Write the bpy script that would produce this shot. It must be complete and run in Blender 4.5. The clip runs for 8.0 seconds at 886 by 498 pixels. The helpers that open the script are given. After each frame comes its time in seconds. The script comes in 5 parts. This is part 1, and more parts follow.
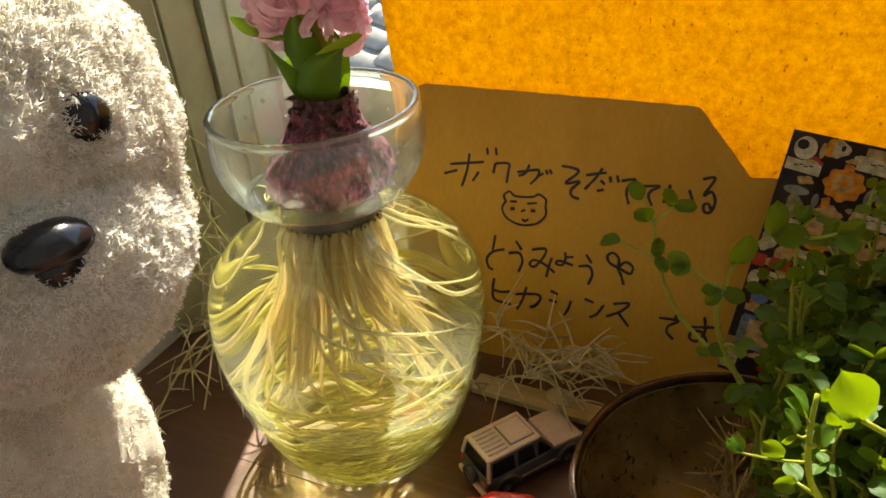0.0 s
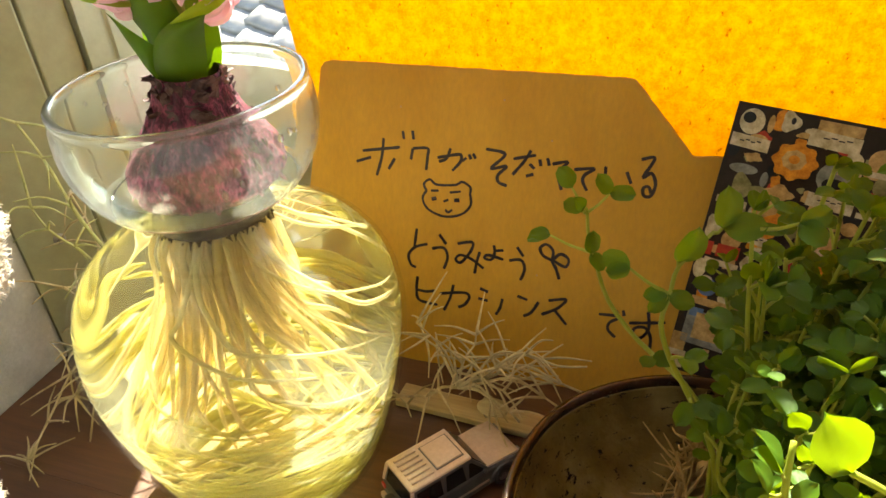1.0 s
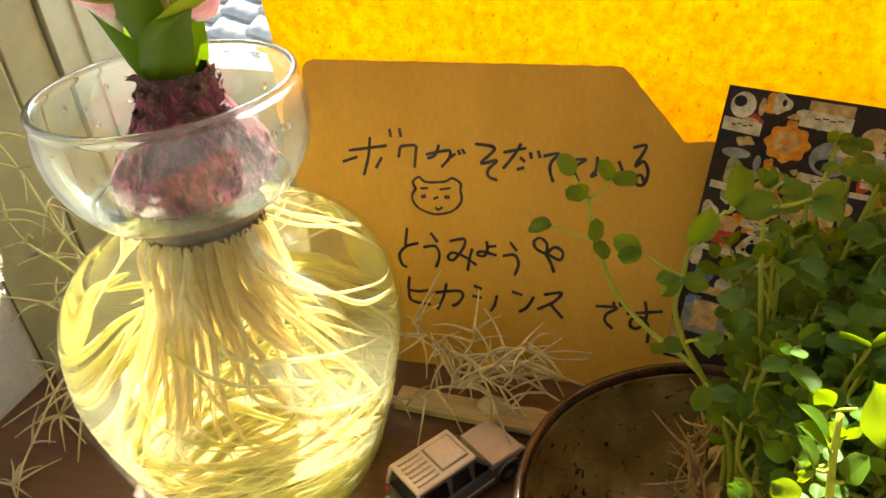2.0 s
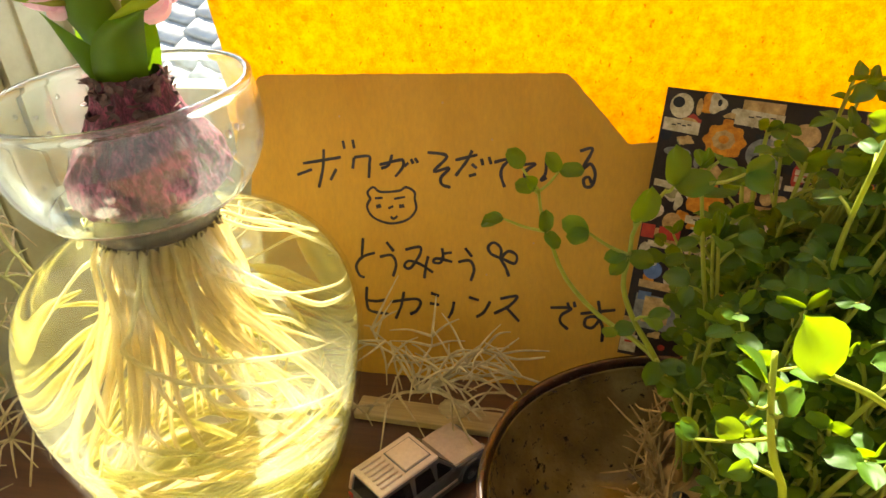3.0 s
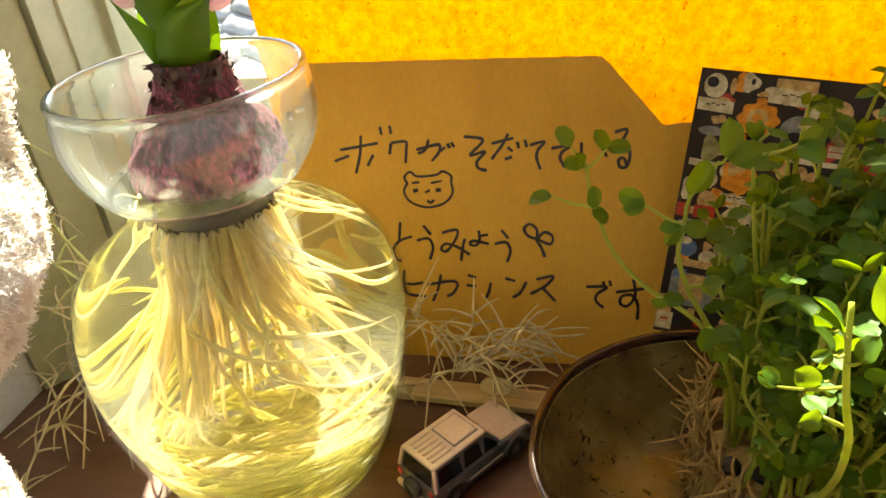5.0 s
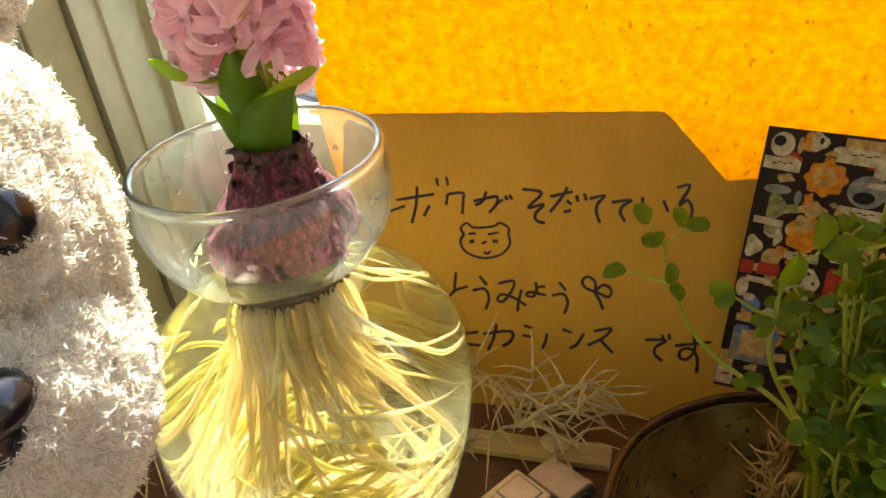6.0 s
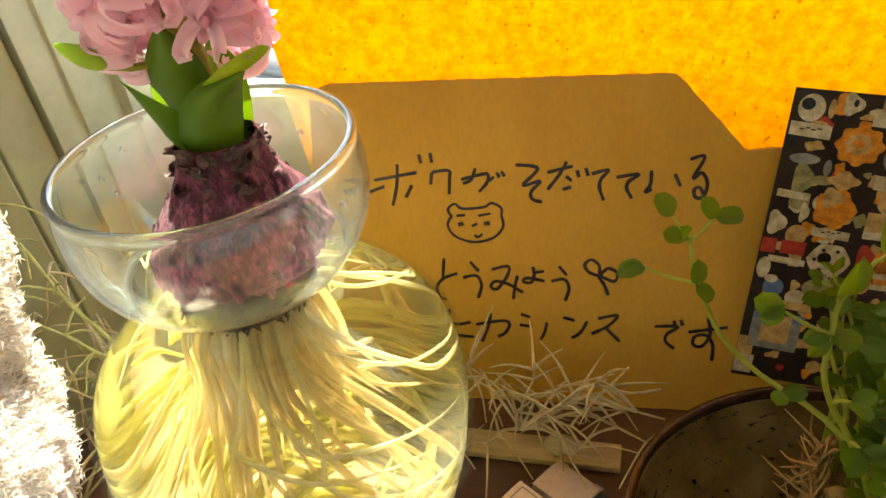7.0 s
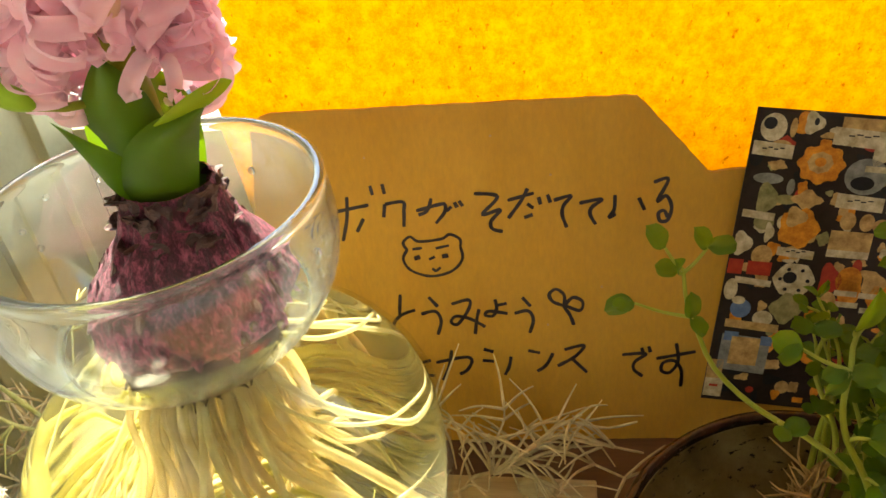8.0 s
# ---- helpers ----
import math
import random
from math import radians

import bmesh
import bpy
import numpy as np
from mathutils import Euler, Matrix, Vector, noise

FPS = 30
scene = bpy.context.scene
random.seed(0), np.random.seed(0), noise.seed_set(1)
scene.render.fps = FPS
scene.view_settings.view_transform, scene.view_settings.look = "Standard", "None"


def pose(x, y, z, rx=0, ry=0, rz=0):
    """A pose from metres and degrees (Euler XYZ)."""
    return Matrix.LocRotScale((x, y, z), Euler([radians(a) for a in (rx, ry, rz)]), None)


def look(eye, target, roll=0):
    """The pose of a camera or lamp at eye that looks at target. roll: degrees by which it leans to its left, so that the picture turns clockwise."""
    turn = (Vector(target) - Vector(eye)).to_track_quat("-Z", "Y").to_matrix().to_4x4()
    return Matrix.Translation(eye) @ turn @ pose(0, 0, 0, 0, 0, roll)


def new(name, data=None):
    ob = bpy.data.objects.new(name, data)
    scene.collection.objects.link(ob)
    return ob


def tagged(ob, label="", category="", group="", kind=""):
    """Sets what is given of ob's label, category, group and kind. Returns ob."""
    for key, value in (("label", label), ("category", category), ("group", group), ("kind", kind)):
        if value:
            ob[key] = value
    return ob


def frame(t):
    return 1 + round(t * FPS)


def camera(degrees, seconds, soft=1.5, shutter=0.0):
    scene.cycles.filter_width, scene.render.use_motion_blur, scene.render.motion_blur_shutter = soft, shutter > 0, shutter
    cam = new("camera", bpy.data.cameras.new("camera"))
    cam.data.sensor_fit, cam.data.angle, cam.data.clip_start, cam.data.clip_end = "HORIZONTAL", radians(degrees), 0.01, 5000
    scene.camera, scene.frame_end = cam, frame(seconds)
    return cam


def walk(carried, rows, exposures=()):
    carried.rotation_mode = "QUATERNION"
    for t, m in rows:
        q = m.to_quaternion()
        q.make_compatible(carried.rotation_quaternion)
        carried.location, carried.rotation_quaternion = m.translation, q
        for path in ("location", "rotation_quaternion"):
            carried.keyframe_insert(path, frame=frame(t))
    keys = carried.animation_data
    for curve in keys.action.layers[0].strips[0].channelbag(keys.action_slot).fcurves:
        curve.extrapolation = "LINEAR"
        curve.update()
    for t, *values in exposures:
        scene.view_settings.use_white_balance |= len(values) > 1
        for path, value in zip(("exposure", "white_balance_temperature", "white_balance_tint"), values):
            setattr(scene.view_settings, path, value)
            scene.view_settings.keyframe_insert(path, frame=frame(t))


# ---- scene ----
cam = camera(61.2, 8.0)
PATH = [
    (0, (0.1968, -0.2680, 0.3109), (-0.1925, 0.4911, -0.2108), -5.39),
    (0.2, (0.1960, -0.2600, 0.3070), (-0.1769, 0.4993, -0.2263), -5.20),
    (0.5, (0.1950, -0.2364, 0.2964), (-0.1512, 0.5305, -0.2440), -4.89),
    (1, (0.1924, -0.2191, 0.2897), (-0.1281, 0.5541, -0.2574), -5.17),
    (1.5, (0.1848, -0.2149, 0.2850), (-0.1158, 0.5662, -0.2623), -5.52),
    (2.8, (0.1790, -0.2320, 0.2790), (-0.0670, 0.5875, -0.2385), -6.10),
    (3, (0.1839, -0.2330, 0.2729), (-0.0505, 0.5966, -0.2339), -5.79),
    (3.5, (0.1748, -0.2391, 0.2768), (-0.0787, 0.5899, -0.2218), -6.31),
    (4, (0.1568, -0.2391, 0.2830), (-0.1158, 0.5868, -0.2105), -6.34),
    (4.2, (0.1596, -0.2390, 0.2788), (-0.1064, 0.5843, -0.2226), -6.55),
    (5.3, (0.1672, -0.2501, 0.2728), (-0.0659, 0.5766, -0.2393), -6.81),
    (5.5, (0.1548, -0.2497, 0.2837), (-0.0825, 0.5833, -0.2161), -6.68),
    (6, (0.1416, -0.2354, 0.3029), (-0.1103, 0.5820, -0.2152), -7.38),
    (6.5, (0.1627, -0.2132, 0.3034), (-0.1147, 0.5728, -0.2490), -8.79),
    (7, (0.1277, -0.1892, 0.2965), (-0.0982, 0.5931, -0.2840), -8.88),
    (7.5, (0.1039, -0.1735, 0.2892), (-0.0613, 0.6186, -0.2983), -7.42),
    (8, (0.1035, -0.1693, 0.2930), (-0.0099, 0.6408, -0.2823), -6.78),
]
walk(cam, [(t, look(eye, target, roll)) for t, eye, target, roll in PATH],
     exposures=[(0.0, 1.8, 7200, 6), (0.2, 2.0, 7200, 6), (0.5, 2.35, 7200, 6), (1.0, 2.75, 7200, 6), (3.5, 2.9, 7200, 6), (4.0, 2.7, 7200, 6), (5.5, 2.85, 7200, 6), (6.0, 2.5, 7200, 6), (6.5, 2.5, 7200, 6), (7.0, 2.7, 7200, 6), (8.0, 2.75, 7200, 6)])

# ---- daylight ----
SUN = Vector((-0.32, 1.0, 1.45)).normalized()          # towards the sun
world = bpy.data.worlds.new("sky")
scene.world = world
world.use_nodes = True
_n = world.node_tree.nodes
_sky = _n.new("ShaderNodeTexSky")
_sky.sky_type = "NISHITA"
_sky.sun_disc = False
_sky.sun_elevation = math.asin(SUN.z)
_sky.sun_rotation = math.atan2(SUN.x, SUN.y)
world.node_tree.links.new(_sky.outputs[0], _n["Background"].inputs[0])
_n["Background"].inputs[1].default_value = 0.15
_sun = bpy.data.lights.new("sun", "SUN")
_sun.energy, _sun.angle, _sun.color = 5.0, radians(0.6), (1.0, 0.95, 0.86)
_sun_ob = new("sun", _sun)
_sun_ob.matrix_world = look((0, 0, 3), Vector((0, 0, 3)) - SUN)

# ---- materials ----


class Nodes:
    """A node material with short ways to add and join nodes."""

    def __init__(self, name):
        self.mat = bpy.data.materials.new(name)
        self.mat.use_nodes = True
        self.tree = self.mat.node_tree
        self.bsdf = self.tree.nodes["Principled BSDF"]
        self.out = self.tree.nodes["Material Output"]
        self.coord = None

    def add(self, kind, **values):
        node = self.tree.nodes.new(kind)
        for key, value in values.items():
            node.inputs[key.replace("_", " ")].default_value = value
        return node

    def join(self, a, b):
        self.tree.links.new(a, b)

    def where(self, stretch=(1, 1, 1)):
        if self.coord is None:
            self.coord = self.add("ShaderNodeTexCoord")
        m = self.add("ShaderNodeMapping")
        m.inputs["Scale"].default_value = stretch
        self.join(self.coord.outputs["Object"], m.inputs[0])
        return m.outputs[0]

    def noise(self, scale, detail=4.0, rough=0.6, stretch=(1, 1, 1)):
        node = self.add("ShaderNodeTexNoise", Scale=scale, Detail=detail, Roughness=rough)
        self.join(self.where(stretch), node.inputs["Vector"])
        return node.outputs[0]

    def ramp(self, value, stops):
        node = self.tree.nodes.new("ShaderNodeValToRGB")
        els = node.color_ramp.elements
        while len(els) < len(stops):
            els.new(0.5)
        for el, (p, c) in zip(els, stops):
            el.position, el.color = p, (*c, 1) if len(c) == 3 else c
        self.join(value, node.inputs[0])
        return node.outputs[0]

    def mix(self, factor, a, b, how="MIX"):
        node = self.tree.nodes.new("ShaderNodeMix")
        node.data_type, node.blend_type = "RGBA", how
        for sock, v in ((node.inputs[0], factor), (node.inputs[6], a), (node.inputs[7], b)):
            if hasattr(v, "is_output"):
                self.join(v, sock)
            elif isinstance(v, tuple):
                sock.default_value = (*v, 1)
            else:
                sock.default_value = v
        return node.outputs[2]

    def bump(self, value, strength, distance, normal=None):
        node = self.add("ShaderNodeBump", Strength=strength, Distance=distance)
        self.join(value, node.inputs["Height"])
        if normal is not None:
            self.join(normal, node.inputs["Normal"])
        self.join(node.outputs[0], self.bsdf.inputs["Normal"])
        return node.outputs[0]

    def colour(self, socket):
        self.join(socket, self.bsdf.inputs["Base Color"])


def surface(name, dark, light, scale, rough=0.6, bump=0.3, depth=0.0005, stretch=(1, 1, 1), metal=0.0, fine=6.0, vary=0.0):
    """A plain painted, wooden or ceramic surface: colour at two scales of noise, with relief."""
    n = Nodes(name)
    big = n.noise(scale, 5, 0.6, stretch)
    small = n.noise(scale * fine, 4, 0.7, stretch)
    col = n.ramp(big, [(0.3, dark), (0.7, light)])
    grain = n.ramp(small, [(0.3, (0.72, 0.72, 0.72)), (0.7, (1.0, 1.0, 1.0))])
    col = n.mix(0.6, col, grain, "MULTIPLY")
    if vary:
        info = n.add("ShaderNodeObjectInfo")
        shade = n.ramp(info.outputs["Random"], [(0.0, (1 - vary,) * 3), (1.0, (1.0, 1.0, 1.0))])
        col = n.mix(1.0, col, shade, "MULTIPLY")
    n.colour(col)
    r = n.ramp(small, [(0.2, (max(rough - 0.1, 0.03),) * 3), (0.8, (min(rough + 0.1, 1),) * 3)])
    n.join(r, n.bsdf.inputs["Roughness"])
    n.bsdf.inputs["Metallic"].default_value = metal
    if bump:
        n.bump(small, bump, depth)
    return n.mat


def leafy(name, dark, light, glow, scale=120.0, rough=0.4, share=0.45, thin=0.0):
    """Thin living tissue that lets light through: leaves, petals, roots."""
    n = Nodes(name)
    v = n.noise(scale, 4, 0.6)
    col = n.ramp(v, [(0.3, dark), (0.7, light)])
    info = n.add("ShaderNodeObjectInfo")
    col = n.mix(1.0, col, n.ramp(info.outputs["Random"], [(0, (0.72, 0.74, 0.7)), (1, (1.0, 1.0, 1.0))]), "MULTIPLY")
    n.colour(col)
    n.bsdf.inputs["Roughness"].default_value = rough
    n.bsdf.inputs["Specular IOR Level"].default_value = 0.28
    n.bump(n.noise(scale * 5), 0.15, 0.0003)
    t = n.add("ShaderNodeBsdfTranslucent")
    t.inputs["Color"].default_value = (*glow, 1)
    m = n.add("ShaderNodeMixShader")
    m.inputs[0].default_value = share
    n.join(n.bsdf.outputs[0], m.inputs[1])
    n.join(t.outputs[0], m.inputs[2])
    last = m
    if thin:
        see = n.add("ShaderNodeBsdfTransparent")
        see.inputs[0].default_value = (*glow, 1)
        last = n.add("ShaderNodeMixShader")
        last.inputs[0].default_value = thin
        n.join(m.outputs[0], last.inputs[1])
        n.join(see.outputs[0], last.inputs[2])
    n.join(last.outputs[0], n.out.inputs[0])
    return n.mat


def clear(name, tint, ior, bend, rough=0.0, shine=1.0, haze=0.0, cloud=(1, 1, 1)):
    """Clear glass or water: a see-through sheet with a Fresnel gloss; bend is the share that is refracted, haze the
    share of an added scattering layer that stands in for diffuse light inside.
    """
    n = Nodes(name)
    see = n.add("ShaderNodeBsdfTransparent")
    see.inputs[0].default_value = (*tint, 1)
    body = see.outputs[0]
    if bend:
        fr = n.add("ShaderNodeBsdfGlass", Roughness=rough, IOR=ior)
        fr.inputs["Color"].default_value = (*tint, 1)
        mx = n.add("ShaderNodeMixShader")
        mx.inputs[0].default_value = bend
        n.join(see.outputs[0], mx.inputs[1])
        n.join(fr.outputs[0], mx.inputs[2])
        body = mx.outputs[0]
    if haze:
        film = n.add("ShaderNodeBsdfTranslucent")
        film.inputs["Color"].default_value = (*cloud, 1)
        mm = n.add("ShaderNodeMixShader")
        n.join(n.ramp(n.noise(70, 4, 0.65), [(0.3, (haze * 0.55,) * 3), (0.7, (haze * 1.4,) * 3)]), mm.inputs[0])
        n.join(body, mm.inputs[1])
        n.join(film.outputs[0], mm.inputs[2])
        body = mm.outputs[0]
    gl = n.add("ShaderNodeBsdfGlossy", Roughness=0.02)
    f = n.add("ShaderNodeLayerWeight", Blend=0.5)
    p = n.tree.nodes.new("ShaderNodeMath")
    p.operation = "POWER"
    p.inputs[1].default_value = 4.5
    n.join(f.outputs["Facing"], p.inputs[0])
    k = n.tree.nodes.new("ShaderNodeMath")
    k.operation = "MULTIPLY_ADD"
    k.inputs[1].default_value, k.inputs[2].default_value = 0.55 * shine, 0.065 * shine
    n.join(p.outputs[0], k.inputs[0])
    m = n.add("ShaderNodeMixShader")
    n.join(k.outputs[0], m.inputs[0])
    n.join(body, m.inputs[1])
    n.join(gl.outputs[0], m.inputs[2])
    n.join(m.outputs[0], n.out.inputs[0])
    return n.mat


def felt_material():
    n = Nodes("yellow_felt")
    big = n.noise(45, 4, 0.7)
    tuft = n.noise(170, 6, 0.8)
    hair = n.noise(700, 3, 0.8)
    col = n.mix(0.55, n.ramp(big, [(0.3, (0.80, 0.46, 0.010)), (0.7, (0.88, 0.57, 0.022))]),
                n.ramp(tuft, [(0.34, (0.46, 0.19, 0.004)), (0.62, (0.95, 0.68, 0.04))]))
    fleck = n.noise(330, 2, 0.5, (1, 1, 0.7))
    col = n.mix(n.ramp(fleck, [(0.66, (0, 0, 0)), (0.74, (0.75, 0.75, 0.75))]), col, (0.30, 0.10, 0.004))
    n.colour(col)
    n.bsdf.inputs["Roughness"].default_value = 0.95
    n.bump(hair, 0.8, 0.001)
    t = n.add("ShaderNodeBsdfTranslucent")
    n.join(col, t.inputs["Color"])
    m = n.add("ShaderNodeMixShader")
    m.inputs[0].default_value = 0.45
    n.join(n.bsdf.outputs[0], m.inputs[1])
    n.join(t.outputs[0], m.inputs[2])
    n.join(m.outputs[0], n.out.inputs[0])
    return n.mat


def bulb_material():
    n = Nodes("bulb_skin")
    streak = n.noise(420, 8, 0.85, (1, 1, 0.45))
    patch = n.noise(45, 4, 0.6)
    col = n.ramp(streak, [(0.32, (0.018, 0.006, 0.008)), (0.48, (0.105, 0.016, 0.034)), (0.64, (0.60, 0.14, 0.23))])
    col = n.mix(n.ramp(patch, [(0.60, (0, 0, 0)), (0.78, (0.8, 0.8, 0.8))]), col, (0.09, 0.035, 0.025))
    n.colour(col)
    n.bsdf.inputs["Roughness"].default_value = 0.42
    n.bump(streak, 1.0, 0.0026)
    return n.mat


def glaze_material():
    n = Nodes("brown_glaze")
    cloud = n.noise(28, 5, 0.6)
    col = n.ramp(cloud, [(0.3, (0.050, 0.027, 0.010)), (0.52, (0.125, 0.085, 0.026)), (0.75, (0.22, 0.165, 0.065))])
    speck = n.noise(190, 3, 0.65, (1, 1, 1.8))
    col = n.mix(n.ramp(speck, [(0.60, (0, 0, 0)), (0.66, (1, 1, 1))]), col, (0.02, 0.012, 0.008))
    n.colour(col)
    n.bsdf.inputs["Roughness"].default_value = 0.16
    n.bump(n.noise(70), 0.55, 0.0016)
    return n.mat


def wood_material(name, dark, light, rough=0.45, scale=18.0):
    n = Nodes(name)
    ring = n.noise(scale, 6, 0.65, (0.12, 1, 1))
    fine = n.noise(scale * 12, 4, 0.7, (0.05, 1, 1))
    col = n.ramp(ring, [(0.3, dark), (0.7, light)])
    col = n.mix(0.7, col, n.ramp(fine, [(0.35, (0.55, 0.5, 0.46)), (0.65, (1, 1, 1))]), "MULTIPLY")
    n.colour(col)
    n.join(n.ramp(fine, [(0.2, (rough - 0.1,) * 3), (0.8, (rough + 0.15,) * 3)]), n.bsdf.inputs["Roughness"])
    n.bump(fine, 0.35, 0.0006)
    return n.mat


M_TABLE = wood_material("dark_wood", (0.085, 0.034, 0.014), (0.17, 0.075, 0.032))
M_LATH = wood_material("pale_wood", (0.48, 0.37, 0.18), (0.62, 0.50, 0.27), 0.6, 30)
M_FLOOR = wood_material("floor_wood", (0.36, 0.25, 0.14), (0.50, 0.36, 0.22), 0.5, 4)
M_WALL = surface("rough_plaster", (0.50, 0.50, 0.47), (0.66, 0.66, 0.62), 60, 0.9, 0.8, 0.001)
M_ROOM = surface("room_paint", (0.78, 0.75, 0.69), (0.85, 0.82, 0.76), 6, 0.85, 0.2)
M_FRAME = surface("cream_frame", (0.31, 0.315, 0.17), (0.38, 0.385, 0.225), 14, 0.45, 0.08, 0.0003)
M_FRAME2 = surface("cream_sash", (0.36, 0.36, 0.22), (0.44, 0.44, 0.29), 14, 0.4, 0.08, 0.0003)
M_SEAM = surface("dark_seam", (0.14, 0.13, 0.08), (0.21, 0.19, 0.13), 60, 0.8)
M_STEEL = surface("dull_steel", (0.30, 0.29, 0.26), (0.45, 0.44, 0.40), 300, 0.35, 0.1, metal=0.9)
M_CARD = surface("cardboard", (0.52, 0.268, 0.026), (0.585, 0.318, 0.038), 30, 0.85, 0.25, 0.0003, (1, 0.35, 1), fine=14)
M_FLUTE = surface("cardboard_edge", (0.40, 0.24, 0.10), (0.55, 0.36, 0.18), 200, 0.9, 0.5)
M_INK = surface("marker_ink", (0.012, 0.007, 0.010), (0.03, 0.016, 0.02), 300, 0.5, 0.0)
M_FELT = felt_material()
# The clear vase and water get an added pale veil for light scattered within.
M_GLASS = clear("vase_glass", (0.975, 0.993, 0.98), 1.5, 0.0, shine=0.40, haze=0.004, cloud=(0.93, 0.97, 0.90))
M_WATER = clear("water", (0.99, 0.975, 0.74), 1.30, 1.0, 0.0, 0.10, 0.110, (0.93, 0.89, 0.64))
M_CUP = clear("cup_glass", (0.955, 0.985, 0.965), 1.45, 1.0, 0.0, 0.6, 0.020, (0.90, 0.97, 0.90))
M_PANE = clear("window_glass", (0.97, 0.98, 0.975), 1.5, 0.0)
M_BULB = bulb_material()
M_SCALE = surface("dry_bulb_scales", (0.03, 0.010, 0.008), (0.17, 0.07, 0.05), 90, 0.6, 0.6, 0.001, vary=0.4)
M_ROOTDARK = surface("root_plate", (0.008, 0.005, 0.003), (0.040, 0.022, 0.010), 160, 0.8, 0.8, 0.001)
M_ROOT = leafy("pale_roots", (0.60, 0.53, 0.22), (0.72, 0.66, 0.34), (0.80, 0.76, 0.42), 60, 0.4, 0.50, 0.60)
M_ROOTPINK = leafy("pinkish_roots", (0.74, 0.60, 0.42), (0.84, 0.72, 0.54), (0.90, 0.80, 0.60), 60, 0.4, 0.48, 0.50)
M_ROOTWHITE = leafy("white_roots", (0.72, 0.64, 0.50), (0.84, 0.77, 0.63), (0.88, 0.82, 0.68), 60, 0.4, 0.42, 0.42)
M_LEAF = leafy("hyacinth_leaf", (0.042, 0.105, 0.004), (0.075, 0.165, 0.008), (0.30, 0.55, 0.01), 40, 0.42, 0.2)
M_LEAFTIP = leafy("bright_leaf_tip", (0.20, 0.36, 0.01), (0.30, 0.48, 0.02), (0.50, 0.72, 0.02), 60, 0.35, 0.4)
M_PETAL = leafy("pink_petal", (0.94, 0.47, 0.61), (0.98, 0.84, 0.89), (1.0, 0.74, 0.83), 130, 0.30, 0.58)
M_PETALY = leafy("peach_petal", (0.88, 0.58, 0.42), (0.94, 0.74, 0.52), (0.97, 0.74, 0.46), 80, 0.45, 0.42)
M_BUD = leafy("green_bud", (0.20, 0.36, 0.03), (0.36, 0.52, 0.06), (0.50, 0.70, 0.06), 80, 0.4, 0.4)
M_PEALEAF = leafy("pea_leaf", (0.030, 0.084, 0.002), (0.058, 0.138, 0.004), (0.38, 0.56, 0.008), 90, 0.55, 0.25)
M_PEASTEM = leafy("pea_stem", (0.26, 0.32, 0.03), (0.44, 0.46, 0.07), (0.55, 0.62, 0.08), 90, 0.4, 0.3)
M_STRAW = surface("straw_roots", (0.32, 0.17, 0.04), (0.56, 0.36, 0.11), 120, 0.8, 0.4, vary=0.3)
M_SEED = surface("dark_seeds", (0.015, 0.012, 0.008), (0.05, 0.035, 0.02), 90, 0.5, 0.3)
M_GLAZE = glaze_material()
M_GLAZERIM = surface("rim_glaze", (0.018, 0.009, 0.006), (0.055, 0.024, 0.014), 60, 0.22, 0.1)
M_MOSS = surface("silver_air_plant", (0.46, 0.37, 0.18), (0.70, 0.58, 0.34), 160, 0.85, 0.5, vary=0.25)
M_MOSSG = surface("green_air_plant", (0.34, 0.36, 0.12), (0.56, 0.56, 0.24), 160, 0.8, 0.4)
M_CARPAINT = surface("beige_paint", (0.50, 0.36, 0.26), (0.58, 0.43, 0.32), 80, 0.35, 0.1, 0.0002)
M_CARSIDE = surface("grey_plastic", (0.06, 0.055, 0.05), (0.11, 0.10, 0.09), 120, 0.45, 0.15)
M_CARBLACK = surface("black_plastic", (0.012, 0.012, 0.012), (0.03, 0.03, 0.03), 150, 0.5, 0.2)
M_CARGLASS = surface("smoked_window", (0.006, 0.006, 0.008), (0.015, 0.015, 0.018), 60, 0.12, 0.0)
M_CARRED = surface("red_paint", (0.42, 0.015, 0.012), (0.52, 0.03, 0.02), 60, 0.3, 0.1)
M_FUR = leafy("cream_fur", (0.72, 0.66, 0.54), (0.87, 0.82, 0.72), (0.95, 0.92, 0.84), 200, 0.9, 0.45)
M_FURWHITE = leafy("white_fur", (0.80, 0.77, 0.69), (0.91, 0.89, 0.83), (0.97, 0.95, 0.90), 200, 0.9, 0.45)
# Backing cloth under the tufts; the shade between them is put into its colour.
M_BACKSHADE = surface("shaded_pile_backing", (0.60, 0.55, 0.45), (0.76, 0.71, 0.61), 240, 0.95, 0.6, 0.001)
M_BEAD = surface("black_bead", (0.006, 0.007, 0.010), (0.012, 0.013, 0.018), 90, 0.16, 0.0)
M_TILE = surface("grey_roof_tile", (0.24, 0.215, 0.185), (0.40, 0.37, 0.33), 9, 0.6, 0.3, 0.004, vary=0.25)
M_HOUSE = surface("house_render", (0.46, 0.44, 0.40), (0.58, 0.56, 0.51), 2, 0.85, 0.4)
M_GROUND = surface("earth", (0.12, 0.11, 0.09), (0.20, 0.18, 0.14), 0.4, 0.9, 0.3, 0.02)

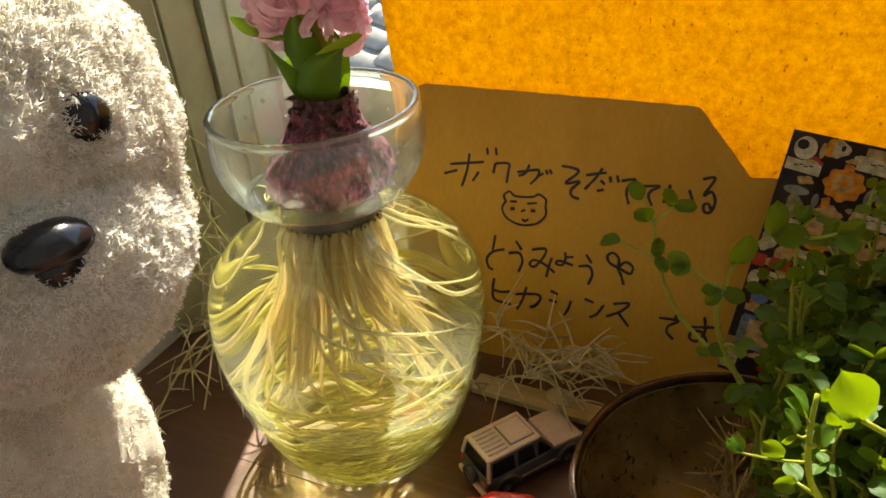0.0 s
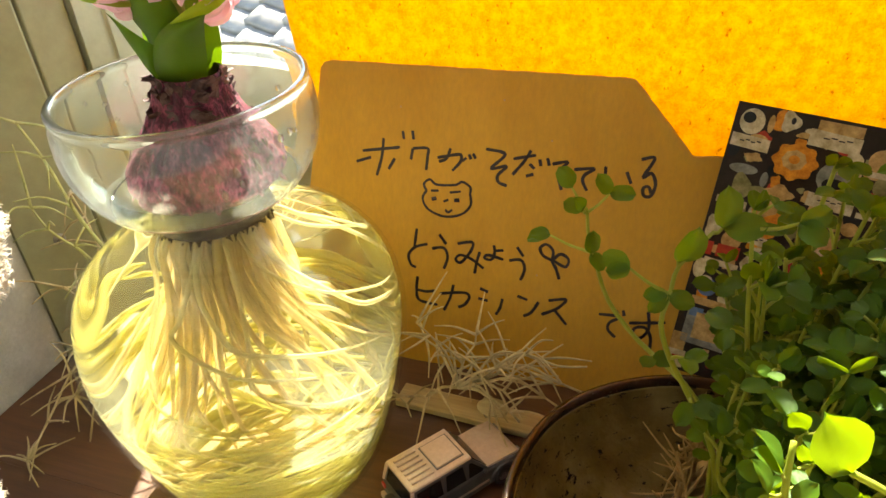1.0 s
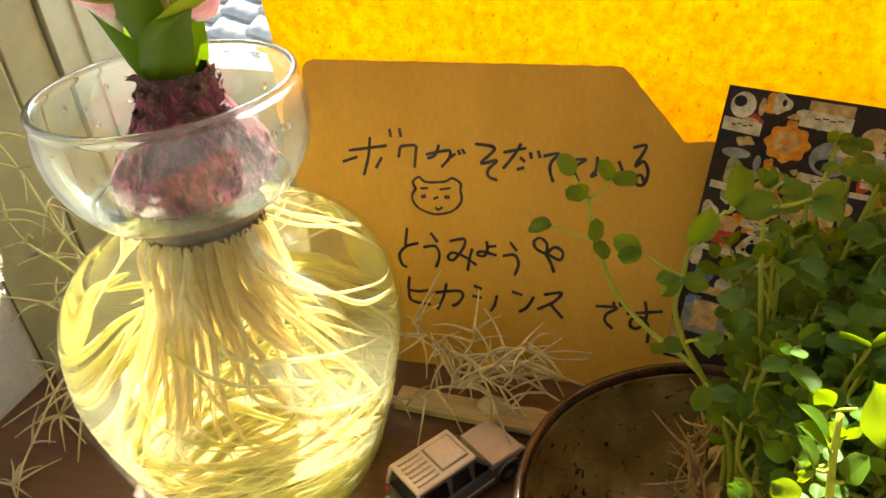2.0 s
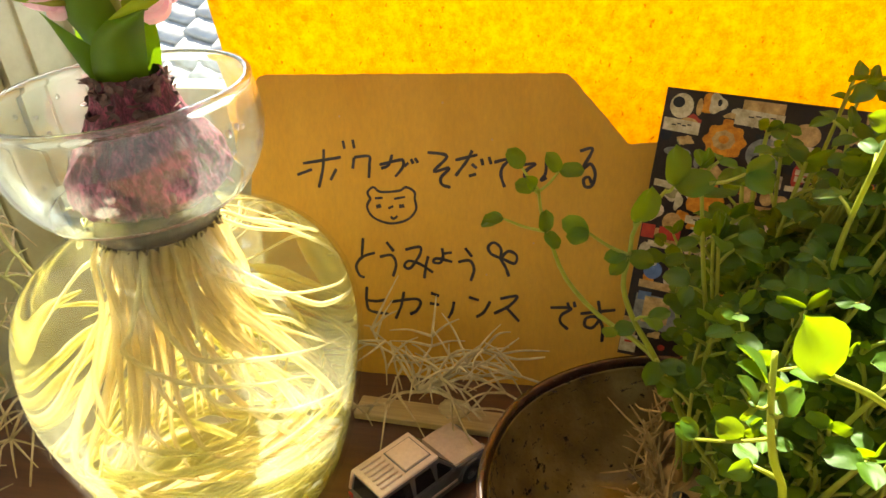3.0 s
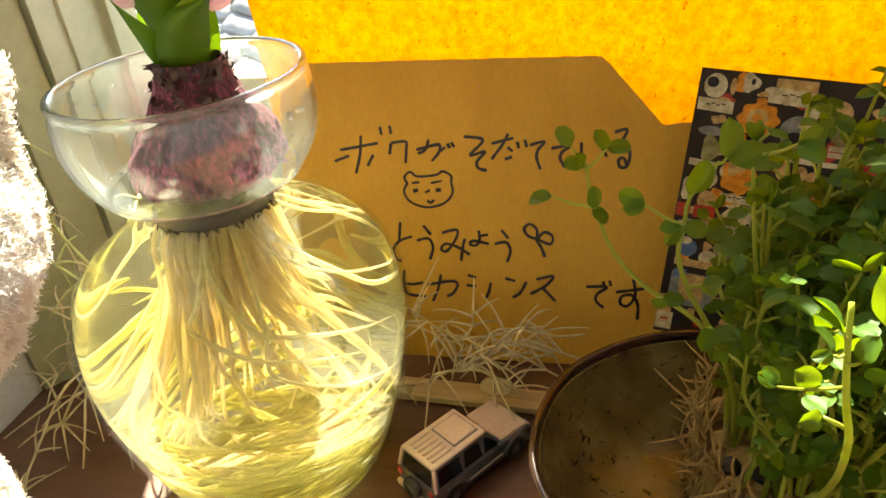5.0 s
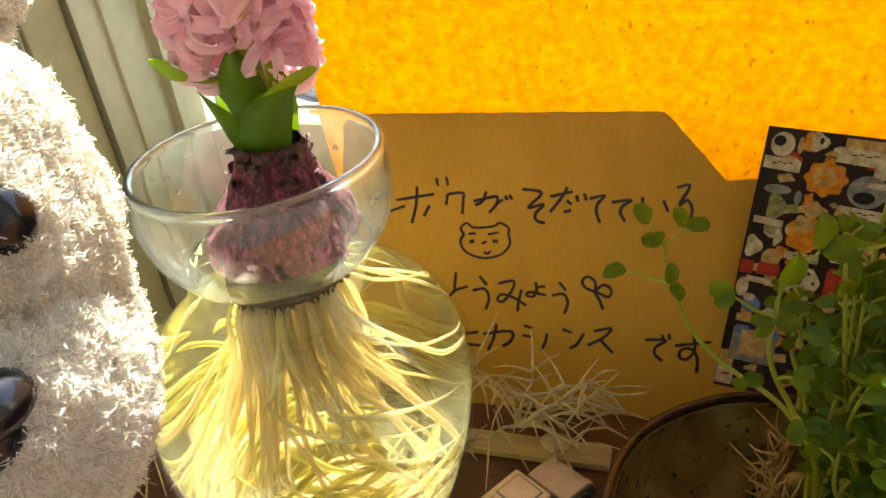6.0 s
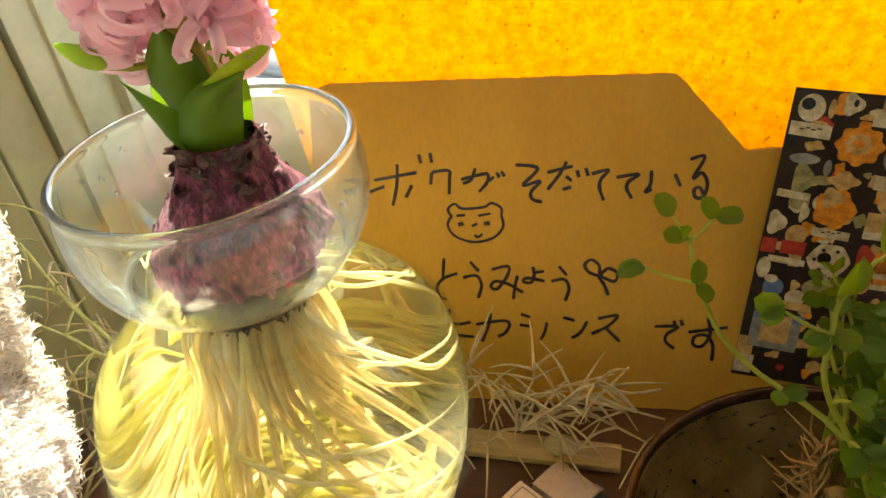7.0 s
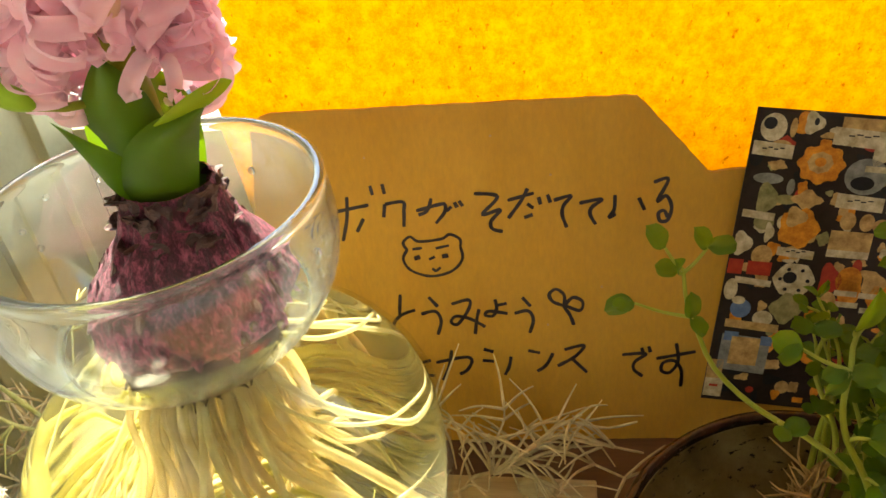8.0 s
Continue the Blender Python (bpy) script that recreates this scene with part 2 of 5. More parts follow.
# ---- mesh helpers ----


def mesh_of(name, verts, faces, mats, smooth=False, slots=None):
    me = bpy.data.meshes.new(name)
    me.from_pydata([tuple(v) for v in verts], [], faces)
    for m in mats:
        me.materials.append(m)
    if slots is not None:
        me.polygons.foreach_set("material_index", slots)
    if smooth:
        me.polygons.foreach_set("use_smooth", [True] * len(me.polygons))
    me.update()
    return me


class Shape:
    """Collects vertices and faces of one mesh."""

    def __init__(self):
        self.v, self.f, self.s = [], [], []

    def put(self, verts, faces, slot=0):
        o = len(self.v)
        self.v += [tuple(p) for p in verts]
        self.f += [tuple(i + o for i in f) for f in faces]
        self.s += [slot] * len(faces)
        return self

    def box(self, lo, hi, slot=0, m=None):
        x0, y0, z0 = lo
        x1, y1, z1 = hi
        vs = [(x0, y0, z0), (x1, y0, z0), (x1, y1, z0), (x0, y1, z0), (x0, y0, z1), (x1, y0, z1), (x1, y1, z1), (x0, y1, z1)]
        if m is not None:
            vs = [m @ Vector(p) for p in vs]
        return self.put(vs, [(0, 3, 2, 1), (4, 5, 6, 7), (0, 1, 5, 4), (1, 2, 6, 5), (2, 3, 7, 6), (3, 0, 4, 7)], slot)

    def tube(self, pts, radii, sides=6, slot=0, cap=True):
        pts = [Vector(p) for p in pts]
        if not hasattr(radii, "__len__"):
            radii = [radii] * len(pts)
        rings, ref = [], Vector((0.31, 0.17, 0.93))
        for i, p in enumerate(pts):
            d = (pts[min(i + 1, len(pts) - 1)] - pts[max(i - 1, 0)])
            d = d.normalized() if d.length > 1e-9 else Vector((0, 0, 1))
            a = ref - d * ref.dot(d)
            if a.length < 1e-4:
                a = Vector((1, 0, 0)) - d * d.x
            a.normalize()
            ref = a
            b = d.cross(a)
            rings += [p + (a * math.cos(k * math.tau / sides) + b * math.sin(k * math.tau / sides)) * radii[i] for k in range(sides)]
        fs = [(i * sides + k, i * sides + (k + 1) % sides, (i + 1) * sides + (k + 1) % sides, (i + 1) * sides + k)
              for i in range(len(pts) - 1) for k in range(sides)]
        if cap:
            fs += [tuple(range(sides))[::-1], tuple((len(pts) - 1) * sides + k for k in range(sides))]
        return self.put(rings, fs, slot)

    def lathe(self, profile, sides=48, slot=0, wobble=None):
        vs, fs = [], []
        for r, z in profile:
            for k in range(sides):
                a = k * math.tau / sides
                w = wobble(a, z) if wobble else 1.0
                vs.append((r * w * math.cos(a), r * w * math.sin(a), z))
        for i in range(len(profile) - 1):
            for k in range(sides):
                j = (k + 1) % sides
                fs.append((i * sides + k, i * sides + j, (i + 1) * sides + j, (i + 1) * sides + k))
        return self.put(vs, fs, slot)

    def ellipsoid(self, c, r, rings=12, sides=18, slot=0, m=None, bump=0.0):
        vs, fs = [], []
        for i in range(rings + 1):
            th = math.pi * i / rings
            for k in range(sides):
                a = k * math.tau / sides
                p = Vector((math.sin(th) * math.cos(a), math.sin(th) * math.sin(a), math.cos(th)))
                w = 1 + bump * noise.noise(p * 2.3 + Vector(c) * 40)
                q = Vector((p.x * r[0] * w, p.y * r[1] * w, p.z * r[2] * w))
                if m is not None:
                    q = m @ q
                vs.append(q + Vector(c))
        for i in range(rings):
            for k in range(sides):
                j = (k + 1) % sides
                fs.append((i * sides + k, (i + 1) * sides + k, (i + 1) * sides + j, i * sides + j))
        return self.put(vs, fs, slot)

    def mesh(self, name, *mats, smooth=False):
        return mesh_of(name, self.v, self.f, mats, smooth, self.s)


def part(name, shape, mats, parent, label="", smooth=False, bevel=0.0, where=None):
    """One mesh object under a thing or a part."""
    mats = mats if isinstance(mats, (list, tuple)) else [mats]
    me = shape if isinstance(shape, bpy.types.Mesh) else shape.mesh(name, *mats, smooth=smooth)
    ob = new(name, me)
    ob.parent = parent
    if where is not None:
        ob.matrix_local = where
    if bevel:
        b = ob.modifiers.new("bevel", "BEVEL")
        b.width, b.segments, b.limit_method = bevel, 2, "ANGLE"
    if label:
        ob["label"] = label
    return ob


def thing(name, label, category, group="", kind="", where=None):
    ob = new(name)
    ob.empty_display_size = 0.01
    if where is not None:
        ob.matrix_world = where
    return tagged(ob, label, category, group, kind)


def solid(name, shape, mats, label, category, kind="", group="", smooth=False, bevel=0.0, where=None):
    """A thing of one mesh."""
    mats = mats if isinstance(mats, (list, tuple)) else [mats]
    ob = new(name, shape.mesh(name, *mats, smooth=smooth))
    if where is not None:
        ob.matrix_world = where
    if bevel:
        b = ob.modifiers.new("bevel", "BEVEL")
        b.width, b.segments, b.limit_method = bevel, 2, "ANGLE"
    return tagged(ob, label, category, group, kind)


def curve(pts, n):
    """n points on a smooth line through pts."""
    pts = [Vector(p) for p in pts]
    out = []
    for i in range(n):
        s = i / (n - 1) * (len(pts) - 1)
        k = min(int(s), len(pts) - 2)
        u = s - k
        p0, p1, p2, p3 = pts[max(k - 1, 0)], pts[k], pts[k + 1], pts[min(k + 2, len(pts) - 1)]
        out.append(0.5 * (2 * p1 + (p2 - p0) * u + (2 * p0 - 5 * p1 + 4 * p2 - p3) * u * u + (3 * p1 - p0 - 3 * p2 + p3) * u ** 3))
    return out


RND = random.Random(11)


def rv(k):
    return Vector((RND.uniform(-k, k), RND.uniform(-k, k), RND.uniform(-k, k)))


T0 = -0.010          # top of the table
RAIL = 0.1385        # top of the sash's bottom rail

# ---- the room ----
def build_room():
    s = Shape().box((-0.30, -1.4, -0.78), (2.5, 0.16, -0.75))
    solid("floor", s, M_FLOOR, "brown wooden floor of the room", "floor", "structure")
    s = Shape().box((-0.30, -1.4, 1.70), (2.5, 0.30, 1.75))
    solid("ceiling", s, M_ROOM, "off-white painted ceiling", "ceiling", "structure")
    s = Shape().box((-0.30, -1.4, -0.75), (-0.178, 0.034, 1.70))
    solid("wall_west", s, M_WALL, "rough pale grey plaster wall beside the window", "wall", "structure")
    s = Shape().box((1.30, -1.0, -0.75), (1.4, 0.12, 1.70))
    solid("wall_east", s, M_ROOM, "off-white painted wall", "wall", "structure")
    s = Shape().box((-0.178, -1.1, -0.75), (1.3, -1.0, 1.70))
    solid("wall_south", s, M_ROOM, "off-white painted wall", "wall", "structure")
    s = Shape()
    s.box((-0.30, 0.12, -0.75), (2.5, 0.30, -0.045))
    s.box((-0.30, 0.12, 1.25), (2.5, 0.30, 1.70))
    s.box((1.20, 0.12, -0.045), (2.5, 0.30, 1.25))
    s.box((-0.30, 0.034, -0.045), (-0.205, 0.30, 1.25))
    solid("wall_north", s, M_ROOM, "painted wall with the window opening", "wall", "structure")


def extrude_plan(s, plan, z0, z1, slot=0):
    """A closed outline in plan, drawn up from z0 to z1."""
    n = len(plan)
    vs = [(x, y, z0) for x, y in plan] + [(x, y, z1) for x, y in plan]
    fs = [(k, (k + 1) % n, n + (k + 1) % n, n + k) for k in range(n)] + [tuple(range(n))[::-1], tuple(range(n, 2 * n))]
    return s.put(vs, fs, slot)


def build_window():
    w = thing("window_1", "cream sliding window with tall clear panes", "window", kind="structure")
    z0, z1 = T0 - 0.034, 1.25
    jamb = Shape()
    extrude_plan(jamb, [(-0.177, 0.035), (-0.1745, 0.033), (-0.1505, 0.067), (-0.1508, 0.0685), (-0.205, 0.0685), (-0.205, 0.035)][::-1], z0, z1)
    j = part("jamb_board", jamb, M_FRAME, w, "cream jamb board")
    seam = Shape()
    extrude_plan(seam, [(-0.1530, 0.0688), (-0.1530, 0.0700), (-0.205, 0.0700), (-0.205, 0.0688)], z0, z1)
    part("seam", seam, M_SEAM, w)
    cheek = Shape()
    extrude_plan(cheek, [(-0.205, 0.0702), (-0.1495, 0.0702), (-0.1440, 0.0945), (-0.1500, 0.0965), (-0.1500, 0.1145), (-0.205, 0.1145)], z0, z1)
    part("frame_post", cheek, M_FRAME, w, "cream frame post", bevel=0.0008)
    stile = Shape()
    extrude_plan(stile, [(-0.1480, 0.0980), (-0.1400, 0.0950), (-0.1385, 0.1130), (-0.1365, 0.1135), (-0.1345, 0.1420), (-0.1290, 0.1425), (-0.1280, 0.1660), (-0.1480, 0.1660)], z0, z1)
    part("sash_stile", stile, M_FRAME2, w, "pale cream sash stile", bevel=0.0006)
    gasket = Shape().box((-0.1320, 0.1662, z0), (-0.1290, 0.1678, z1))
    part("gasket", gasket, M_SEAM, w)
    part("bottom_rail", Shape().box((-0.1480, 0.1680, z0), (1.20, 0.1860, RAIL)), M_FRAME2, w, "pale bottom rail", bevel=0.001)
    part("top_rail", Shape().box((-0.1480, 0.1680, 1.215), (1.20, 0.1860, z1)), M_FRAME2, w, bevel=0.001)
    part("sash_stile", Shape().box((1.150, 0.1680, RAIL + 0.0002), (1.20, 0.1860, 1.215)), M_FRAME2, w, bevel=0.001)
    p = part("pane", Shape().box((-0.1300, 0.1750, RAIL + 0.0002), (1.150, 0.1780, 1.215)), M_PANE, w, "clear window pane")
    p.visible_shadow = False
    # a small cross-head screw in the jamb board
    sc = Shape().lathe([(0.0, 0.0010), (0.0022, 0.0009), (0.0034, 0.0004), (0.0036, 0.0)], 20)
    head = part("screw", sc, M_STEEL, j, "small cross-head screw", smooth=True)
    cr = Shape()
    for a in (0.3, 0.3 + math.pi / 2):
        cr.box((-0.0020, -0.0004, 0.0009), (0.0020, 0.0004, 0.00115), 0, Matrix.Rotation(a, 4, "Z"))
    slot = part("screw", cr, M_SEAM, j)
    nrm = Vector((0.034, -0.0240, 0)).normalized()
    m = Matrix.Translation(Vector((-0.1625, 0.0500, 0.070)) + nrm * 0.0003) @ nrm.to_track_quat("Z", "Y").to_matrix().to_4x4()
    head.matrix_local = m
    slot.matrix_local = m


def build_table():
    t = thing("table", "dark brown wooden table top pushed against the window", "table")
    n = 7
    for k in range(n):
        y0 = -0.50 + k * 0.0905
        part("plank", Shape().box((-0.177, y0, T0 - 0.030), (1.15, y0 + 0.09045, T0 - (0.0 if k % 2 else 0.0002))), M_TABLE, t, bevel=0.0002)
    for x in (-0.12, 1.08):
        for y in (-0.46, 0.05):
            part("leg", Shape().box((x - 0.025, y - 0.025, -0.75), (x + 0.025, y + 0.025, T0 - 0.030)), M_TABLE, t, bevel=0.002)


# ---- outdoors ----
def build_outdoors():
    n, size = 40, 400.0
    vs = [((i / n - 0.5) * 2 * size, (k / n) * size + 0.30, -4.0) for k in range(n + 1) for i in range(n + 1)]
    fs = [(k * (n + 1) + i, k * (n + 1) + i + 1, (k + 1) * (n + 1) + i + 1, (k + 1) * (n + 1) + i) for k in range(n) for i in range(n)]
    solid("ground", Shape().put(vs, fs), M_GROUND, "bare ground outside the window", "ground", "structure")
    h = thing("neighbouring_house", "neighbouring house with a grey clay pantile roof", "house")
    slope = radians(14)
    base = Matrix.Translation((-2.3, 2.3, -1.75)) @ Matrix.Rotation(radians(8), 4, "Z") @ Matrix.Rotation(slope, 4, "X")
    part("wall", Shape().box((-5.2, 2.75, -4.0), (1.6, 7.4, -1.98)), M_HOUSE, h, "pale rendered wall")
    roof = part("roof", Shape().box((-2.8, -0.1, -0.10), (2.8, 4.6, -0.03)), M_TILE, h, "grey clay pantile roof", where=base)
    cols, rows, w, l = 13, 13, 0.285, 0.300
    tile = Shape()
    nx = 9
    top, bot = [], []
    for i in range(nx + 1):
        u = i / nx
        z = 0.026 * math.sin(u * math.tau * 0.96 + 0.5) + 0.03 * (u < 0.12)
        top.append((u * (w + 0.015), z))
        bot.append((u * (w + 0.015), z - 0.055))
    vs = []
    for y, dz in ((0.0, 0.060), (l + 0.05, 0.0)):
        vs += [(x, y, z + dz) for x, z in top] + [(x, y, z + dz) for x, z in bot]
    m = nx + 1
    fs = []
    for i in range(nx):
        fs += [(i, i + 1, 2 * m + i + 1, 2 * m + i), (m + i, 3 * m + i, 3 * m + i + 1, m + i + 1), (i, m + i, m + i + 1, i + 1)]
    tile.put(vs, fs)
    me = tile.mesh("roof_tile", M_TILE, smooth=True)
    ring = Shape().tube([(w * 0.28 + 0.042 * math.cos(a), -0.012, 0.040 + 0.042 * math.sin(a)) for a in np.linspace(-0.3, math.pi + 0.3, 10)], 0.010, 6)
    for r in range(rows):
        for c in range(cols):
            ob = new("roof_tile", me)
            ob.parent = roof
            ob.matrix_local = pose(-cols * w / 2 + c * w + RND.uniform(-0.004, 0.004), r * l, RND.uniform(0, 0.006), 0, RND.uniform(-1, 1), RND.uniform(-0.8, 0.8))
    collar = ring.mesh("snow_guard", M_TILE, smooth=True)
    for c in range(cols):
        ob = new("snow_guard", collar)
        ob.parent = roof
        ob.matrix_local = pose(-cols * w / 2 + c * w, 4 * l, 0.03)


# ---- felt, sign, card ----
def build_felt():
    nx, nz = 60, 32
    vs, fs = [], []
    x1, zt, zb = 0.62, 0.418, T0 + 0.002
    for layer in (0, 1):
        for k in range(nz + 1):
            for i in range(nx + 1):
                f, g = i / nx, k / nz
                z = zb + (zt - zb) * g
                left = -0.034 - 0.008 * (z - 0.10) / 0.1 + 0.0006 * noise.noise((z * 160, 3, 0)) + min(max(0.0, z - 0.228) * 1.8, 0.125)
                x = left + (x1 - left) * f
                y = 0.1455 + 0.0012 * noise.noise((x * 9, z * 9, 1)) - 0.0005 * noise.noise((x * 40, z * 40, 5)) + layer * 0.0022
                vs.append((x, y, z + 0.0007 * noise.noise((x * 160, z, 2)) * (k in (0, nz))))
    m = nx + 1
    L = m * (nz + 1)
    for k in range(nz):
        for i in range(nx):
            a, b, c, d = k * m + i, k * m + i + 1, (k + 1) * m + i + 1, (k + 1) * m + i
            fs += [(a, b, c, d), (L + d, L + c, L + b, L + a)]
    for k in range(nz):
        fs += [(k * m, (k + 1) * m, L + (k + 1) * m, L + k * m), (k * m + nx, L + k * m + nx, L + (k + 1) * m + nx, (k + 1) * m + nx)]
    for i in range(nx):
        fs += [(i, L + i, L + i + 1, i + 1), (nz * m + i, nz * m + i + 1, L + nz * m + i + 1, L + nz * m + i)]
    solid("felt_sheet", Shape().put(vs, fs), M_FELT, "bright yellow felt sheet hung against the window pane", "fabric", smooth=True)


# strokes of each written sign on a ten by ten square, y downwards
GLYPHS = {
    "BO": ["1 5 7 3.6", "4.4 2 4.1 6 3.3 10", "2.4 6.2 0 7.4", "6.2 6 5.2 8.4", "7.4 0.2 7.6 1.9", "8.9 0 9.1 1.8"],
    "KU": ["1 1 0 6", "1 1 9 0.4 9.2 4 8.6 10"],
    "GA": ["0 5 5 3 6.2 3.2 6 6 4 10", "3.4 0.6 2.4 5 0.4 6.6", "6.4 5.6 7.6 4", "8.2 2.4 8.8 4.4", "9.2 2.0 10 4"],
    "SO": ["0.4 0 8.6 1 3 5.4 9.4 4.4 6 7.2 6.4 9.2 10 10"],
    "DA": ["0 3.2 6 1.4", "4.6 0 3 3.6 0 8.4", "4.4 4.4 5.8 5.8", "3.6 8.4 5.6 7.6", "7 2.6 7.4 4.8", "9 2 9.6 4.4"],
    "TE": ["0 1.2 9.6 0 5.4 3 4.6 6 7 10"],
    "I": ["1.6 0 1.4 6 0 9.4 1.8 8", "8 1.6 9.6 7"],
    "RU": ["1.8 0.6 8 0 3.4 5 7.2 3.8 9.6 6.4 8 9.4 4.8 9.6 4 7.8 6.4 7.2 8 8.8"],
    "TO": ["4.6 0 3.6 4.6", "10 3.6 4 4.8 0.8 7 2 9.4 4.6 10"],
    "U": ["4 0 8 2.6", "0 4.4 6.6 3.8 9 6.4 7 10"],
    "MI": ["1 1.4 5.6 0.4 5.4 3 2.4 7 0.6 6.4 2 4.8 5.6 5.6 9.6 8", "8.2 3 7.4 6 6.8 10"],
    "YO": ["5 0 5.4 5 4 9 1 8.6 2.6 6.4 9.6 8", "5.2 3.4 9.4 2.4"],
    "YA": ["5 4.6 2 3.4 1 1.4 2.8 0 5 1.6 5 4.6", "5 4.6 7.4 2.4 10 3.6 9.2 6 5 4.6 6.4 7 7.6 10"],
    "HI": ["1.4 0 1 5 2.4 8.8 10 9.6", "9 4.4 5 5.2 1.2 5"],
    "YB": ["0 4 8 2.4 10 3.6 8.6 6.6 6.4 8", "4.6 0 3.6 5 1.6 10"],
    "SHI": ["0.6 0.6 4 1.6", "0 4.6 4 5", "10 3.4 9.2 7 7.6 10"],
    "N": ["0 0.6 4.8 1.8", "10 2 7 7.4 3.4 10"],
    "SU": ["2.4 1.4 9 0 6 4 0 7.4", "4.8 4.6 10 10"],
    "DE": ["0 2.6 8 2.4 4.4 5 4 7.6 7 10", "6.6 0.4 7.2 2.4", "9 0 9.6 2"],
    "SV": ["0 3.4 10 2", "5 0 5.6 4 3.6 6.6 1.4 6.2 1.8 4.4 4.6 4 6.4 6.2 6.4 10"],
    "BEAR": ["1 3.4 0.4 1.6 1.6 0.2 3 1.4 6.6 1 8 0 9.6 1.2 9.6 3", "1 3.2 0.2 5.6 1.4 8.4 4.6 9.9 8 8.8 9.8 6 9.6 3",
             "1.8 3.2 3.4 3", "5.6 3.2 7.8 2.6", "2.4 4.8 2.6 5.8", "7 4.6 7.1 5.6", "4.8 5.2 5 5.8", "4.8 8 5.4 8.6 6.2 7.8"],
}
LINES = [
    [("BO", 3.1, 99.4, 38.3, 27), ("KU", 36.5, 105.3, 10.7, 12.6), ("GA", 52.1, 106.3, 22, 13), ("SO", 78.9, 101.1, 13.1, 18.7), ("DA", 94.7, 104.7, 20.3, 16.4),
     ("TE", 115.7, 101.8, 8.1, 14.9), ("TE", 127.2, 102.7, 10.5, 11.8), ("I", 140.5, 105.2, 16.5, 11), ("RU", 158.3, 102.3, 10.3, 20.1)],
    [("BEAR", 43.4, 80, 29.4, 20.7)],
    [("TO", 35.1, 48.2, 12.5, 23.1), ("U", 50.3, 49.5, 10.6, 20), ("MI", 63.6, 49.3, 18.4, 18.8), ("YO", 80.3, 57.8, 12.6, 9.5), ("U", 95.6, 49.2, 9.9, 18.7), ("YA", 110.7, 52.8, 17.3, 18.7)],
    [("HI", 39.9, 26.5, 14.7, 16.3), ("YB", 55.7, 24.4, 17.9, 16.6), ("SHI", 78.9, 26.8, 14.1, 15.2), ("N", 101.4, 28.5, 12.1, 12.1), ("SU", 115.5, 27.4, 14.2, 14.5),
     ("DE", 146.5, 24.7, 13.9, 16), ("SV", 162.6, 18.7, 18.4, 23.3)],
]


def build_sign():
    v = Vector((0, 0.3138, 1)).normalized()
    m = Matrix(((1, 0, 0, 0), (0, v.y, -v.z, 0.0895), (0, v.z, v.y, 0), (0, 0, 0, 1)))
    sign = thing("cardboard_sign", "brown cardboard sign with black handwriting, leaning on yellow felt", "sign", where=m)
    low = (T0 + 0.0005) / v.z
    outline = [(-0.041, low), (0.300, low), (0.300, 0.1245), (0.194, 0.1255), (0.1860, 0.1245), (0.1838, 0.1250), (0.1565, 0.1565),
               (0.1530, 0.1598), (0.1490, 0.1603), (-0.0120, 0.1618), (-0.0165, 0.1606), (-0.0190, 0.1575), (-0.0260, 0.0990)]
    pts = []
    for k, (x, y) in enumerate(outline):
        x2, y2 = outline[(k + 1) % len(outline)]
        steps = max(1, int(math.hypot(x2 - x, y2 - y) / 0.004))
        for i in range(steps):
            f = i / steps
            jig = 0.00022 if i else 0.0
            pts.append((x + (x2 - x) * f + RND.uniform(-jig, jig), y + (y2 - y) * f + RND.uniform(-jig, jig)))
    n = len(pts)
    s = Shape()
    s.put([(x, y, 0.0) for x, y in pts], [tuple(range(n))], 0)
    s.put([(x, y, -0.0032) for x, y in pts], [tuple(range(n))[::-1]], 0)
    s.put([(x, y, z) for z in (0.0, -0.0032) for x, y in pts], [((k + 1) % n, k, n + k, n + (k + 1) % n) for k in range(n)], 1)
    part("board", s, [M_CARD, M_FLUTE], sign, "corrugated brown cardboard")
    for line in LINES:
        for name, u0, v0, w, h in line:
            g = Shape()
            for text in GLYPHS[name]:
                q = [float(a) for a in text.split()]
                pl = [Vector(((u0 + q[i] / 10 * w) / 1000, (v0 + (10 - q[i + 1]) / 10 * h) / 1000, 0.0)) for i in range(0, len(q), 2)]
                path = curve(pl, 6 * len(pl))
                half = 0.00086 if name != "BEAR" else 0.00070
                if name == "BEAR" and len(pl) == 2 and (pl[0] - pl[1]).length < 0.003:
                    half = 0.0015
                vs, fs = [], []
                for i, p in enumerate(path):
                    d = (path[min(i + 1, len(path) - 1)] - path[max(i - 1, 0)]).normalized()
                    side = Vector((-d.y, d.x, 0))
                    hw = half * (1 + 0.22 * noise.noise((p.x * 300, p.y * 300, 7))) * (0.75 if i in (0, len(path) - 1) else 1)
                    vs += [p + side * hw + Vector((0, 0, 0.00012)), p - side * hw + Vector((0, 0, 0.00012))]
                fs = [(2 * i, 2 * i + 1, 2 * i + 3, 2 * i + 2) for i in range(len(path) - 1)]
                g.put(vs, fs)
            part("bear_drawing" if name == "BEAR" else "letter", g, M_INK, sign, "black marker drawing of a bear face" if name == "BEAR" else "black marker stroke")
    for x, y in ((0.1146, 0.1269), (0.1114, 0.0533), (0.0883, 0.1460), (0.030, 0.139), (0.137, 0.072)):
        part("speck", Shape().lathe([(0.0, 0.0002), (0.0005, 0.00015), (0.0006, 0.0)], 8), M_FLUTE, sign, where=Matrix.Translation((x, y, 0)))



def flat(pts, z, s, slot=0):
    n = len(pts)
    return s.put([(x, y, z) for x, y in pts], [tuple(range(n))], slot)


